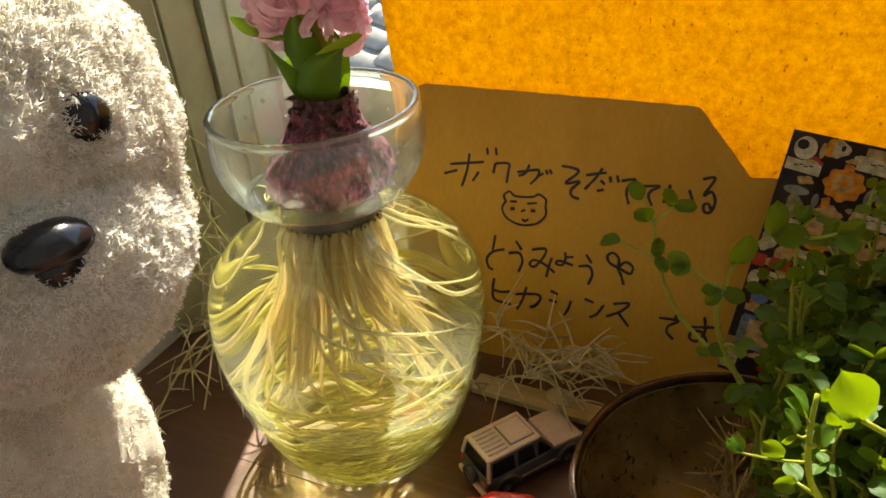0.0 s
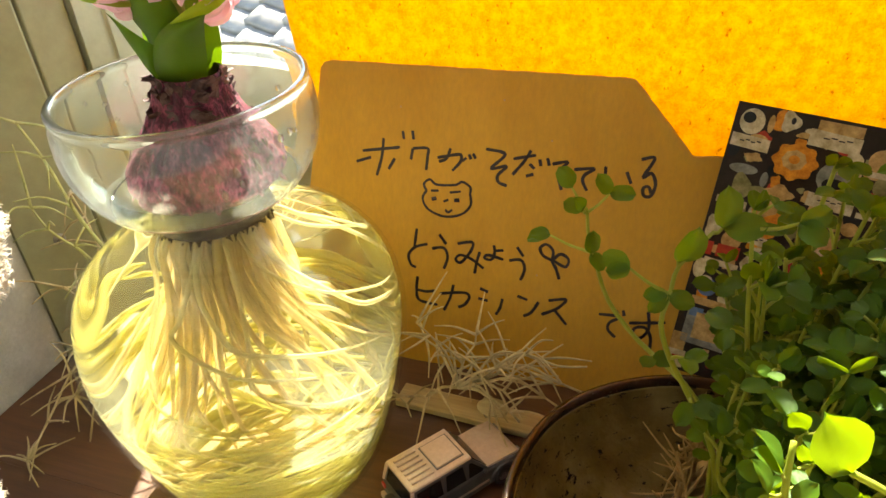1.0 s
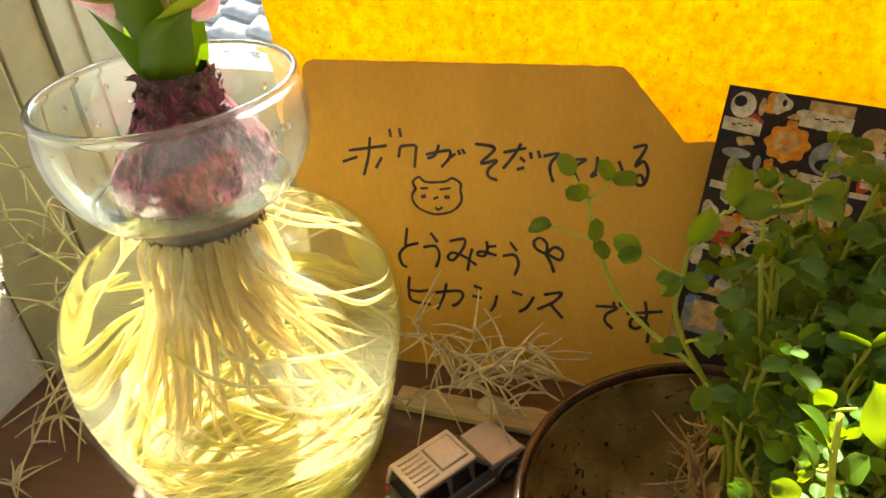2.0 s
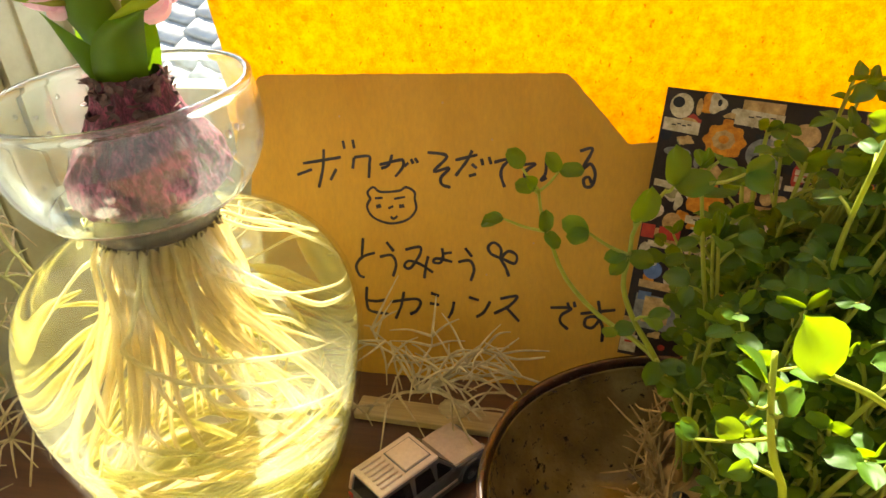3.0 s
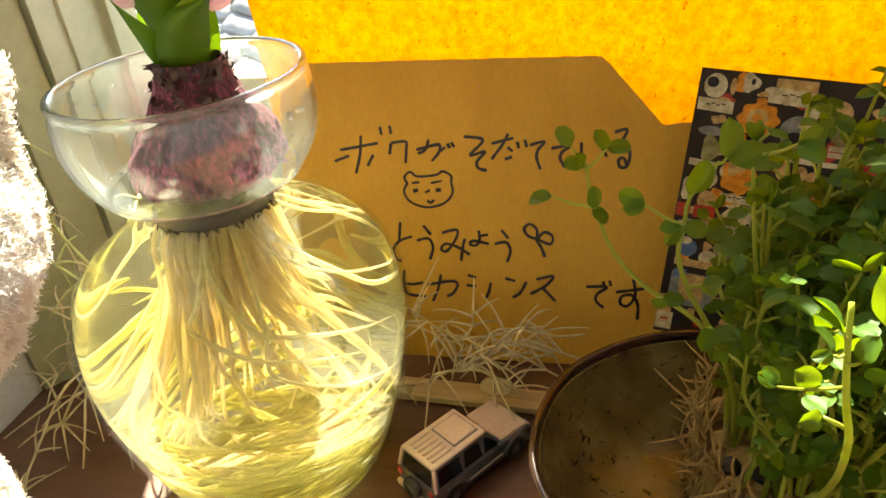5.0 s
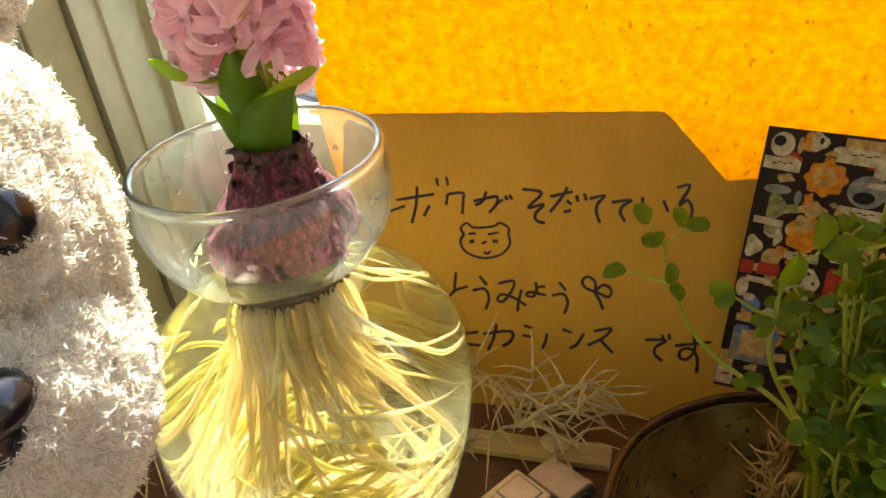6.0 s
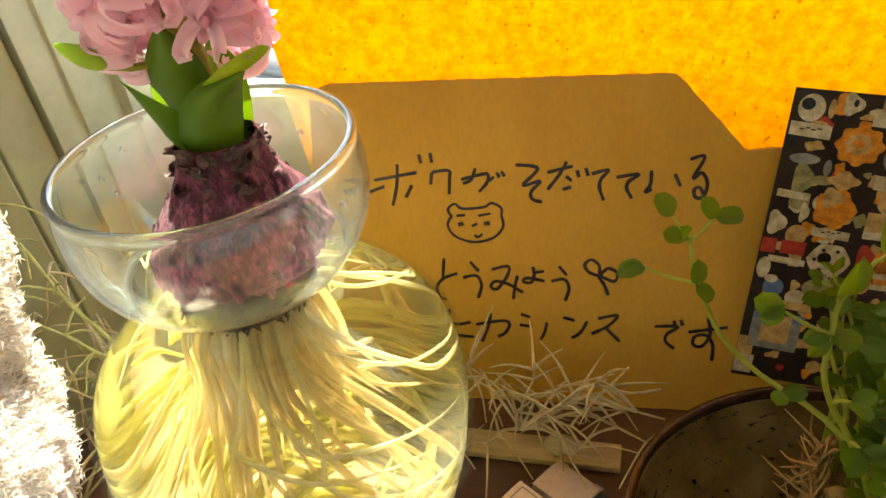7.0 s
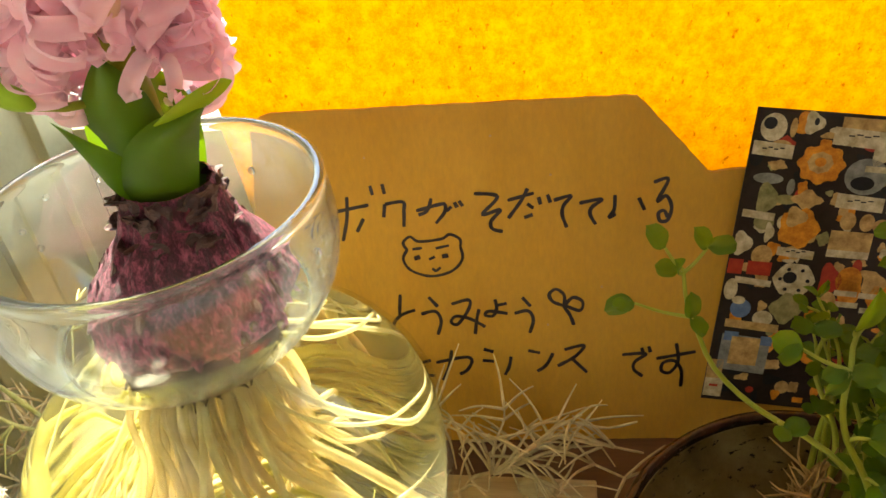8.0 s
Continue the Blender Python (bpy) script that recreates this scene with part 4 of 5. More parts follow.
        for f in (0.3, 0.55, 0.8, 1.0):
            rad = 0.019 + f * reach
            aa = a + f * f * swing
            pts.append(inside(Vector((rad * math.cos(aa), rad * math.sin(aa), 0.131 - (0.131 - rise) * f - sag * f * f))))
        for f in (1, 2, 3):
            aa = a + swing + f * 0.35
            pts.append(inside(Vector((0.062 * math.cos(aa), 0.062 * math.sin(aa), rise - sag - 0.010 * f))))
        q = rr.uniform(0.0005, 0.0015)
        bundles["c"][0].tube([inside(p) for p in curve(pts, 32)], [q * (1 - 0.3 * i / 31 - 0.62 * (i / 31) ** 4) for i in range(32)], 6)
    for key, (sh, mat, label) in bundles.items():
        tagged(part("root_mass", sh, mat, h, label, smooth=True), kind="stuff")
    # leaves
    at = lambda r, f, z: NECK + CAM_R * r + CAM_F * f + Vector((0, 0, z))
    face = -CAM_F
    def blade(left, right, f0, f1, bulge, n=20, across=8):
        """A leaf between its two edges, arched towards the room."""
        a = curve([at(r, f0 + (f1 - f0) * k / (len(left) - 1), z) for k, (r, z) in enumerate(left)], n)
        b = curve([at(r, f0 + (f1 - f0) * k / (len(right) - 1), z) for k, (r, z) in enumerate(right)], n)
        vs = []
        for p, q in zip(a, b):
            for k in range(across + 1):
                t = k / across
                vs.append(p.lerp(q, t) - CAM_F * bulge * 4 * t * (1 - t) * min(1, (p - q).length / 0.012) * min(1, max(0, (p.z - 0.197) / 0.008)))
        m = across + 1
        return Shape().put(vs, [(i * m + k, i * m + k + 1, (i + 1) * m + k + 1, (i + 1) * m + k) for i in range(n - 1) for k in range(across)])
    part("leaf", blade([(-0.0070, 0.1960), (-0.0100, 0.2150), (-0.0122, 0.2229), (-0.0108, 0.2287), (-0.0072, 0.2350), (-0.0032, 0.2397)],
                       [(0.0050, 0.1960), (0.0055, 0.2150), (0.0043, 0.2233), (0.0034, 0.2286), (0.0006, 0.2346), (-0.0029, 0.2397)], -0.0010, -0.0110, 0.0045), M_LEAF, h, "upright dark green leaf", smooth=True)
    outer = part("leaf", blade([(-0.0070, 0.1950), (-0.0095, 0.2043), (-0.0080, 0.2102), (-0.0056, 0.2152), (-0.0018, 0.2193), (0.0043, 0.2230), (0.0102, 0.2240), (0.0160, 0.2250)],
                               [(0.0070, 0.1950), (0.0095, 0.2043), (0.0108, 0.2090), (0.0120, 0.2135), (0.0130, 0.2170), (0.0140, 0.2200), (0.0150, 0.2225), (0.0164, 0.2250)], -0.0040, -0.0150, 0.0060, 28), M_LEAF, h, "outer dark green leaf", smooth=True)
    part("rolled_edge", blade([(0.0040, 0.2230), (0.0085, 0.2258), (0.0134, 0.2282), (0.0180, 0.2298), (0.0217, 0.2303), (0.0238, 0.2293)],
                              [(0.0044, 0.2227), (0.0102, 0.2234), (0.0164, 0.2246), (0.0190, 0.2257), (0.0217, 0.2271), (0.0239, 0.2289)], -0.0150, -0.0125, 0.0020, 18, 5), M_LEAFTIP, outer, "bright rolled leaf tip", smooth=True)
    part("leaf", blade([(-0.0080, 0.1950), (-0.0125, 0.2050), (-0.0132, 0.2095), (-0.0147, 0.2159), (-0.0164, 0.2232), (-0.0176, 0.2275)],
                       [(-0.0030, 0.1950), (-0.0050, 0.2070), (-0.0067, 0.2133), (-0.0101, 0.2177), (-0.0135, 0.2221), (-0.0172, 0.2272)], -0.0030, -0.0120, 0.0025), M_LEAF, h, "narrow green side leaf", smooth=True)
    part("leaf", ribbon([at(0.002, 0.0050, 0.1930), at(0.0040, 0.0080, 0.2050), at(0.0050, 0.0095, 0.2180), at(0.0050, 0.0090, 0.2280)],
                        [0.0055, 0.0070, 0.0062, 0.0010], face + CAM_R * 0.4, 16, 6, -0.35), M_LEAF, h, smooth=True)
    part("leaf", ribbon([at(-0.004, 0.0050, 0.1930), at(-0.0060, 0.0085, 0.2050), at(-0.0075, 0.0110, 0.2180), at(-0.0080, 0.0115, 0.2290)],
                        [0.0065, 0.0095, 0.0085, 0.0008], face - CAM_R * 0.4, 16, 6, -0.35), M_LEAF, h, smooth=True)
    # flower spike
    stalk = part("flower_spike", Shape().tube([at(0, 0, 0.190), at(0, 0, 0.225), at(-0.001, 0, 0.262), at(-0.001, 0, 0.288)], [0.0050, 0.0048, 0.0040, 0.0022], 10), M_PEASTEM, h, "packed spike of pink florets", smooth=True)
    kinds = [floret_mesh(k) for k in range(6)]
    count = 0
    for lev, (z, num, reach, tips) in enumerate(((0.2330, 8, 0.000, -14), (0.2410, 9, 0.001, 0), (0.2500, 9, 0.001, 12), (0.2570, 9, 0.001, 22), (0.2640, 8, 0.001, 32), (0.2710, 7, 0.0, 42), (0.2780, 6, -0.001, 56), (0.2840, 4, -0.002, 74))):
        for k in range(num):
            a = k * math.tau / num + lev * 0.55
            o = CAM_R * math.cos(a) + CAM_F * math.sin(a)
            if lev < 3 and math.sin(a) < -0.30 and abs(math.cos(a)) < (0.95, 0.80, 0.62)[lev]:
                if lev < 2:
                    continue
                tip = 50
            else:
                tip = tips
            d = (o * math.cos(radians(tip)) + Vector((0, 0, math.sin(radians(tip))))).normalized() + rv(0.12)
            start = at(0, 0, z) + o * (0.0065 + reach) + rv(0.0012)
            ob = new("floret", kinds[count % 6])
            ob.parent = stalk
            sc = rr.uniform(0.78, 1.0)
            ob.matrix_local = Matrix.Translation(start) @ d.normalized().to_track_quat("Z", "Y").to_matrix().to_4x4() @ Matrix.Rotation(rr.uniform(0, 6.3), 4, "Z") @ Matrix.Scale(sc, 4)
            count += 1
    for r, f, z, dr, df, dz in ((0.006, -0.006, 0.232, 0.35, -0.6, 0.7), (0.012, -0.001, 0.231, 0.8, -0.4, 0.35), (-0.001, -0.004, 0.241, 0.1, -0.5, 0.9), (-0.009, -0.003, 0.236, -0.6, -0.45, 0.55), (0.003, -0.005, 0.246, 0.3, -0.7, 0.7), (-0.004, -0.002, 0.238, -0.2, -0.5, 0.8), (0.002, -0.003, 0.239, 0.2, -0.4, 0.9), (-0.006, -0.004, 0.246, -0.5, -0.6, 0.6), (0.009, -0.003, 0.240, 0.6, -0.5, 0.6)):
        d = (CAM_R * dr + CAM_F * df + Vector((0, 0, dz))).normalized()
        ob = new("floret", kinds[count % 6])
        ob.parent = stalk
        ob.matrix_local = Matrix.Translation(at(r, f, z)) @ d.to_track_quat("Z", "Y").to_matrix().to_4x4() @ Matrix.Rotation(rr.uniform(0, 6.3), 4, "Z") @ Matrix.Scale(0.78, 4)
        count += 1
    # buds
    tipv, basev = at(-0.0295, -0.0120, 0.2395), at(-0.0190, -0.0110, 0.2310)
    bud = Shape().tube(curve([basev, basev.lerp(tipv, 0.25), basev.lerp(tipv, 0.6), tipv], 12), [0.0010, 0.0014, 0.0019, 0.0023, 0.0027, 0.0029, 0.0029, 0.0027, 0.0023, 0.0018, 0.0011, 0.0003], 10)
    part("bud", bud, M_BUD, h, "closed green bud", smooth=True)
    part("bud", Shape().tube([at(-0.008, -0.006, 0.228), at(-0.014, -0.009, 0.229), basev], [0.0012, 0.0011, 0.0010], 8), M_PEASTEM, h, smooth=True)
    pb = Shape().ellipsoid(at(0.004, -0.0185, 0.2600), (0.0052, 0.0046, 0.0105), 14, 16, 0, None, 0.15)
    part("bud", pb, M_PETALY, h, "unopened peach coloured bud", smooth=True)


# ---- bowl with pea shoots ----
BOWL = Vector((0.205, -0.017, 0.0))


def build_bowl():
    b = thing("bowl", "brown glazed stoneware bowl with dark speckles", "bowl", where=Matrix.Translation(BOWL))
    out = smooth_profile([(0.0, T0 + 0.004), (0.030, T0 + 0.004), (0.034, T0 + 0.0003), (0.038, T0 + 0.0003), (0.040, T0 + 0.004), (0.050, T0 + 0.010), (0.064, 0.014), (0.0725, 0.030), (0.0752, 0.0385)], 36)
    inn = smooth_profile([(0.0712, 0.0385), (0.0690, 0.030), (0.0610, 0.0165), (0.048, 0.0050), (0.030, T0 + 0.0095), (0.0, T0 + 0.0085)], 30)
    wob = lambda a, z: 1 + 0.006 * math.sin(2 * a) + 0.004 * math.sin(7 * a + z * 60)
    part("body", Shape().lathe(out[:-1] + [(0.0751, 0.0375)], 80, 0, wob), M_GLAZE, b, "outer wall, speckled brown glaze", smooth=True)
    part("inside", Shape().lathe([(0.0712, 0.0375)] + inn[1:], 80, 0, wob), M_GLAZE, b, "inner wall, speckled olive brown glaze", smooth=True)
    part("rim", Shape().lathe([(0.0751, 0.0375), (0.0755, 0.0395), (0.0750, 0.0412), (0.0735, 0.0420), (0.0720, 0.0413), (0.0713, 0.0395), (0.0712, 0.0375)], 80, 0, wob), M_GLAZERIM, b, "dark reddish brown rounded rim", smooth=True)


def pea_leaf_mesh(seed, size=1.0):
    rr = random.Random(seed)
    n, m = 8, 6
    vs = []
    fold = rr.uniform(0.05, 0.45)
    droop = rr.uniform(-0.1, 0.35)
    wide = rr.uniform(0.28, 0.43)
    for i in range(n + 1):
        f = i / n
        w = wide * math.sqrt(max(0.0, 1 - (2 * f ** 1.12 - 1) ** 2)) * (1 + 0.06 * math.sin(9 * f + seed)) + 0.004
        for k in range(m + 1):
            t = 2 * k / m - 1
            vs.append((t * w * 0.015 * size, f * 0.015 * size, (fold * abs(t) * w - droop * f * f + 0.03 * math.sin(5 * f + 4 * t)) * 0.015 * size))
    fs = [(i * (m + 1) + k, i * (m + 1) + k + 1, (i + 1) * (m + 1) + k + 1, (i + 1) * (m + 1) + k) for i in range(n) for k in range(m)]
    return mesh_of("leaf", vs, fs, [M_PEALEAF], True)


def build_peas():
    p = thing("pea_shoots", "dense green pea shoots on a straw-coloured root mat in the bowl", "plant")
    rr = random.Random(21)
    kinds = [pea_leaf_mesh(k) for k in range(8)]
    # root mat
    mat = Shape()
    core = Shape().ellipsoid((0.231, -0.014, 0.026), (0.031, 0.046, 0.024), 14, 22, 0, None, 0.25)
    part("root_mat", core, M_STRAW, p, "matted straw-coloured roots and husks", smooth=True)
    for k in range(900):
        a = rr.uniform(0, math.tau) if k < 420 else rr.uniform(2.2, 4.4)
        z = rr.uniform(0.006, 0.054)
        rx, ry = 0.033, 0.048
        c = Vector((0.231 + rx * math.cos(a), -0.014 + ry * math.sin(a), z))
        d = Vector((rr.uniform(-1, 1) * 0.16, rr.uniform(-1, 1) * 0.20, rr.uniform(-1.5, 0.5))).normalized() * rr.uniform(0.008, 0.024)
        e = c + d
        e.z = max(e.z, 0.002)
        mat.tube(curve([c, c.lerp(e, 0.5) + rv(0.0025), e], 6), [0.0005, 0.0007, 0.0006, 0.0005, 0.0004, 0.0002], 4)
    tagged(part("root_tangle", mat, M_STRAW, p, "loose straw-coloured root fibres"), kind="stuff")
    for k in range(30):
        s = Shape().ellipsoid((0.204 + rr.uniform(0, 0.056), -0.058 + rr.uniform(0, 0.085), 0.047 + rr.uniform(-0.004, 0.005)), (0.0042, 0.0040, 0.0038), 8, 10, 0, None, 0.3)
        part("seed", s, M_SEED if k % 3 == 0 else M_STRAW, p, smooth=True)

    leaves = [0]
    extra = Shape()

    def put_leaf(stem, at_, along, up, size):
        y = Vector(along).normalized()
        z = (Vector(up) - y * Vector(up).dot(y)).normalized()
        x = y.cross(z)
        m = Matrix(((x.x, y.x, z.x, at_[0]), (x.y, y.y, z.y, at_[1]), (x.z, y.z, z.z, at_[2]), (0, 0, 0, 1))) @ Matrix.Scale(size, 4)
        me = kinds[rr.randrange(8)]
        if leaves[0] < 290:
            ob = new("leaf", me)
            ob.parent = stem
            ob.matrix_local = m
        else:
            extra.put([m @ v.co for v in me.vertices], [tuple(q.vertices) for q in me.polygons])
        leaves[0] += 1

    def shoot(pts, r0=0.0014, nodes=(), label="", top=True):
        path = curve(pts, 22)
        st = part("shoot", Shape().tube(path, [r0 * (1 - 0.5 * i / 21) for i in range(22)], 7), M_PEASTEM, p, label, smooth=True)
        for f, side, size in nodes:
            i = min(int(f * 21), 20)
            q = path[i]
            d = (path[i + 1] - path[i]).normalized()
            side = Vector(side)
            stalk_end = q + side.normalized() * 0.006 + d * 0.003
            part("leaf_stalk", Shape().tube([q, q.lerp(stalk_end, 0.5) + d * 0.0006, stalk_end], [0.0007, 0.0006, 0.0005], 5), M_PEASTEM, st, smooth=True)
            across = side.normalized().cross(Vector((0, 0, 1)))
            for sgn in (-1, 1):
                put_leaf(st, stalk_end, side.normalized() * 0.7 + across * sgn * 0.8 + rv(0.25), Vector((0, 0, 1)) + rv(0.5) - CAM_F * 0.5, size * rr.uniform(0.85, 1.1))
        if top:
            e = path[-1]
            for k in range(3):
                put_leaf(st, e, Vector((rr.uniform(-1, 1), rr.uniform(-1, 1), rr.uniform(0.1, 0.9))), -CAM_F + rv(0.6), rr.uniform(0.35, 0.6))
        return st

    def stalked(stem, base, end, tips, size, up=None, r=0.0007):
        """A thin stalk from base to end with leaves that point to the tips."""
        b, e = Vector(base), Vector(end)
        if (e - b).length > 0.001:
            part("leaf_stalk", Shape().tube(curve([b, b.lerp(e, 0.5) + Vector((0, 0, -0.0008)), e], 7), [r * (1 - 0.055 * i) for i in range(7)], 6), M_PEASTEM, stem, smooth=True)
        for k, tip in enumerate(tips):
            d = Vector(tip) - e
            put_leaf(stem, e, d + rv(0.001), up or Vector((0.35, -0.75, 0.55)) + rv(0.3), d.length / 0.015 * size * 0.88)

    # the long shoot that reaches out in front of the sign
    one = shoot([(0.207, -0.020, 0.050), (0.205, -0.016, 0.080), (0.1940, -0.0080, 0.0950), (0.1755, 0.0060, 0.1000), (0.1625, 0.0130, 0.1115), (0.1560, 0.0180, 0.1260), (0.1530, 0.0200, 0.1340), (0.1515, 0.0225, 0.1450)], 0.0012,
                ((0.26, (0.5, -0.6, -0.1), 0.6), (0.40, (0.3, -0.7, 0.2), 0.5)), "long pale shoot that leans out of the bowl", top=False)
    stalked(one, (0.1541, 0.0189, 0.1289), (0.1374, 0.0240, 0.1310), [(0.1260, 0.0250, 0.1300), (0.1285, 0.0210, 0.1325)], 1.0, Vector((0.1, -0.3, 1)))
    stalked(one, (0.1541, 0.0189, 0.1289), (0.1541, 0.0180, 0.1290), [(0.1560, 0.0190, 0.1390), (0.1620, 0.0150, 0.1240)], 0.95)
    stalked(one, (0.1515, 0.0225, 0.1440), (0.1590, 0.0260, 0.1510), [(0.1690, 0.0260, 0.1530), (0.1560, 0.0250, 0.1600)], 1.05)
    stalked(one, (0.1515, 0.0225, 0.1450), (0.1455, 0.0240, 0.1530), [(0.1405, 0.0250, 0.1620)], 1.0)
    stalked(one, (0.1515, 0.0225, 0.1440), (0.1500, 0.0225, 0.1450), [(0.1425, 0.0210, 0.1490), (0.1500, 0.0170, 0.1530)], 1.0)
    two = shoot([(0.210, -0.022, 0.050), (0.206, -0.024, 0.080), (0.1960, -0.0260, 0.1060), (0.1880, -0.0260, 0.1220), (0.1842, -0.0260, 0.1356), (0.1858, -0.0219, 0.1444), (0.1874, -0.0170, 0.1524), (0.1963, -0.0110, 0.1625)], 0.0012,
                ((0.30, (0.3, -0.8, 0.1), 0.65), (0.45, (0.8, -0.4, 0.1), 0.6)), "tall shoot with paired round leaves", top=False)
    stalked(two, (0.1874, -0.0166, 0.1520), (0.1868, -0.0168, 0.1535), [(0.1940, -0.0150, 0.1650)], 1.05)
    stalked(two, (0.1858, -0.0219, 0.1444), (0.1730, -0.0210, 0.1515), [(0.1628, -0.0200, 0.1565), (0.1660, -0.0260, 0.1520)], 1.0)
    stalked(two, (0.1858, -0.0219, 0.1444), (0.1850, -0.0220, 0.1450), [(0.1770, -0.0250, 0.1450), (0.1800, -0.0270, 0.1385), (0.1945, -0.0250, 0.1430)], 1.0)
    stalked(two, (0.1963, -0.0110, 0.1620), (0.1985, -0.0100, 0.1635), [(0.2010, -0.0080, 0.1775), (0.2130, -0.0100, 0.1660)], 1.0)
    stalked(two, (0.2090, -0.0110, 0.1650), (0.2190, -0.0120, 0.1690), [(0.2290, -0.0100, 0.1740), (0.2280, -0.0180, 0.1660)], 0.95)
    # the sunlit shoot towards the room
    st = shoot([(0.226, -0.056, 0.048), (0.2290, -0.074, 0.085), (0.2250, -0.0900, 0.1180), (0.2175, -0.1040, 0.1440), (0.2150, -0.1050, 0.1600), (0.2150, -0.1010, 0.1710)], 0.0013,
               ((0.50, (-0.6, 0.2, 0.1), 0.55),), "sunlit shoot with one large bright leaf", top=False)
    stalked(st, (0.2146, -0.1045, 0.1640), (0.2136, -0.1047, 0.1654), [(0.2060, -0.1030, 0.1715), (0.2085, -0.0990, 0.1760)], 0.80, Vector((0.9, -0.15, 0.35)), 0.0005)
    stalked(st, (0.2150, -0.1050, 0.1600), (0.2120, -0.1060, 0.1600), [(0.2085, -0.1010, 0.1690), (0.2065, -0.1080, 0.1570)], 0.75, Vector((0.8, -0.3, 0.4)), 0.0005)
    stalked(st, (0.2150, -0.1055, 0.1580), (0.2170, -0.1080, 0.1600), [(0.2200, -0.1060, 0.1690)], 0.8, Vector((-0.7, -0.5, 0.4)), 0.0005)
    stalked(st, (0.2165, -0.1045, 0.1500), (0.1995, -0.1140, 0.1570), [(0.1940, -0.1130, 0.1612), (0.1965, -0.1120, 0.1630)], 0.8, None, 0.0005)
    stalked(st, (0.2100, -0.1080, 0.1530), (0.2100, -0.1080, 0.1530), [(0.2040, -0.1100, 0.1590)], 0.9)
    big = Vector((0.2262, -0.1010, 0.1655))
    part("leaf_stalk", Shape().tube(curve([(0.2420, -0.0480, 0.0460), (0.2520, -0.0680, 0.1000), (0.2480, -0.0920, 0.1420), (0.2370, -0.1000, 0.1590), tuple(big)], 16), 0.0008, 6), M_PEASTEM, st, smooth=True)
    y = Vector((-0.40, -0.12, 0.90)).normalized()
    z = Vector((0.25, -0.85, 0.35))
    z = (z - y * z.dot(y)).normalized()
    x = y.cross(z)
    ob = new("leaf", pea_leaf_mesh(77, 1.12))
    ob.parent = st
    ob.matrix_local = Matrix(((x.x, y.x, z.x, big.x), (x.y, y.y, z.y, big.y), (x.z, y.z, z.z, big.z), (0, 0, 0, 1))) @ Matrix.Diagonal((1.1, 1.05, 1.0, 1.0))
    ob["label"] = "large round sunlit leaf"
    # the thicket behind
    for k in range(205):
        bx = 0.210 + 0.056 * rr.random()
        by = -0.058 + 0.088 * rr.random()
        bz = 0.048
        h = rr.uniform(0.045, 0.134) * (0.80 + 0.44 * (bx - 0.20) / 0.06) * (0.66 if by < -0.025 else 1.0)
        lean = Vector((rr.uniform(-0.010, 0.036) + (bx - 0.225) * 0.4, rr.uniform(-0.022, 0.026), 0))
        pts = [(bx, by, bz - 0.01), (bx + lean.x * 0.2 + rr.uniform(-1, 1) * 0.004, by + lean.y * 0.2, bz + h * 0.35), (bx + lean.x * 0.6 + rr.uniform(-1, 1) * 0.006, by + lean.y * 0.6 + rr.uniform(-1, 1) * 0.006, bz + h * 0.7), (bx + lean.x, by + lean.y, bz + h)]
        nodes = []
        for f in (0.42, 0.54, 0.66, 0.78, 0.88, 0.97):
            if rr.random() < 0.88:
                a = rr.uniform(0, math.tau)
                nodes.append((f, (math.cos(a), math.sin(a), 0.25), rr.uniform(0.34, 0.66)))
        shoot(pts, rr.uniform(0.0010, 0.0015), nodes)
    tagged(part("foliage", extra, M_PEALEAF, p, "crowded small green leaves", smooth=True), kind="stuff")


# ---- toy cars ----
def prism(s, pts, y0, y1, slot=0):
    n = len(pts)
    vs = [(x, y0, z) for x, z in pts] + [(x, y1, z) for x, z in pts]
    return s.put(vs, [tuple(range(n)), tuple(range(n, 2 * n))[::-1]] + [((k + 1) % n, k, n + k, n + (k + 1) % n) for k in range(n)], slot)


def wheel(parent, x, y, r=0.0056, w=0.0042, where=None):
    s = Shape()
    s.lathe([(0.0030, 0), (r * 0.92, 0), (r, 0.0006), (r, w - 0.0006), (r * 0.92, w), (0.0030, w)], 24)
    m = Matrix.Translation((x, y, r)) @ Matrix.Rotation(radians(-90 if y > 0 else 90), 4, "X") @ Matrix.Translation((0, 0, -w / 2)) if where is None else where
    t = part("tyre", s, M_CARBLACK, parent, "black tyre", smooth=True, where=m)
    hub = Shape().lathe([(0.0, w * 0.9), (0.0012, w * 0.95), (0.0022, w * 0.75), (0.0031, w * 0.9), (0.0034, w * 0.6)], 20)
    part("rim", hub, M_STEEL, t, "silver wheel rim", smooth=True)


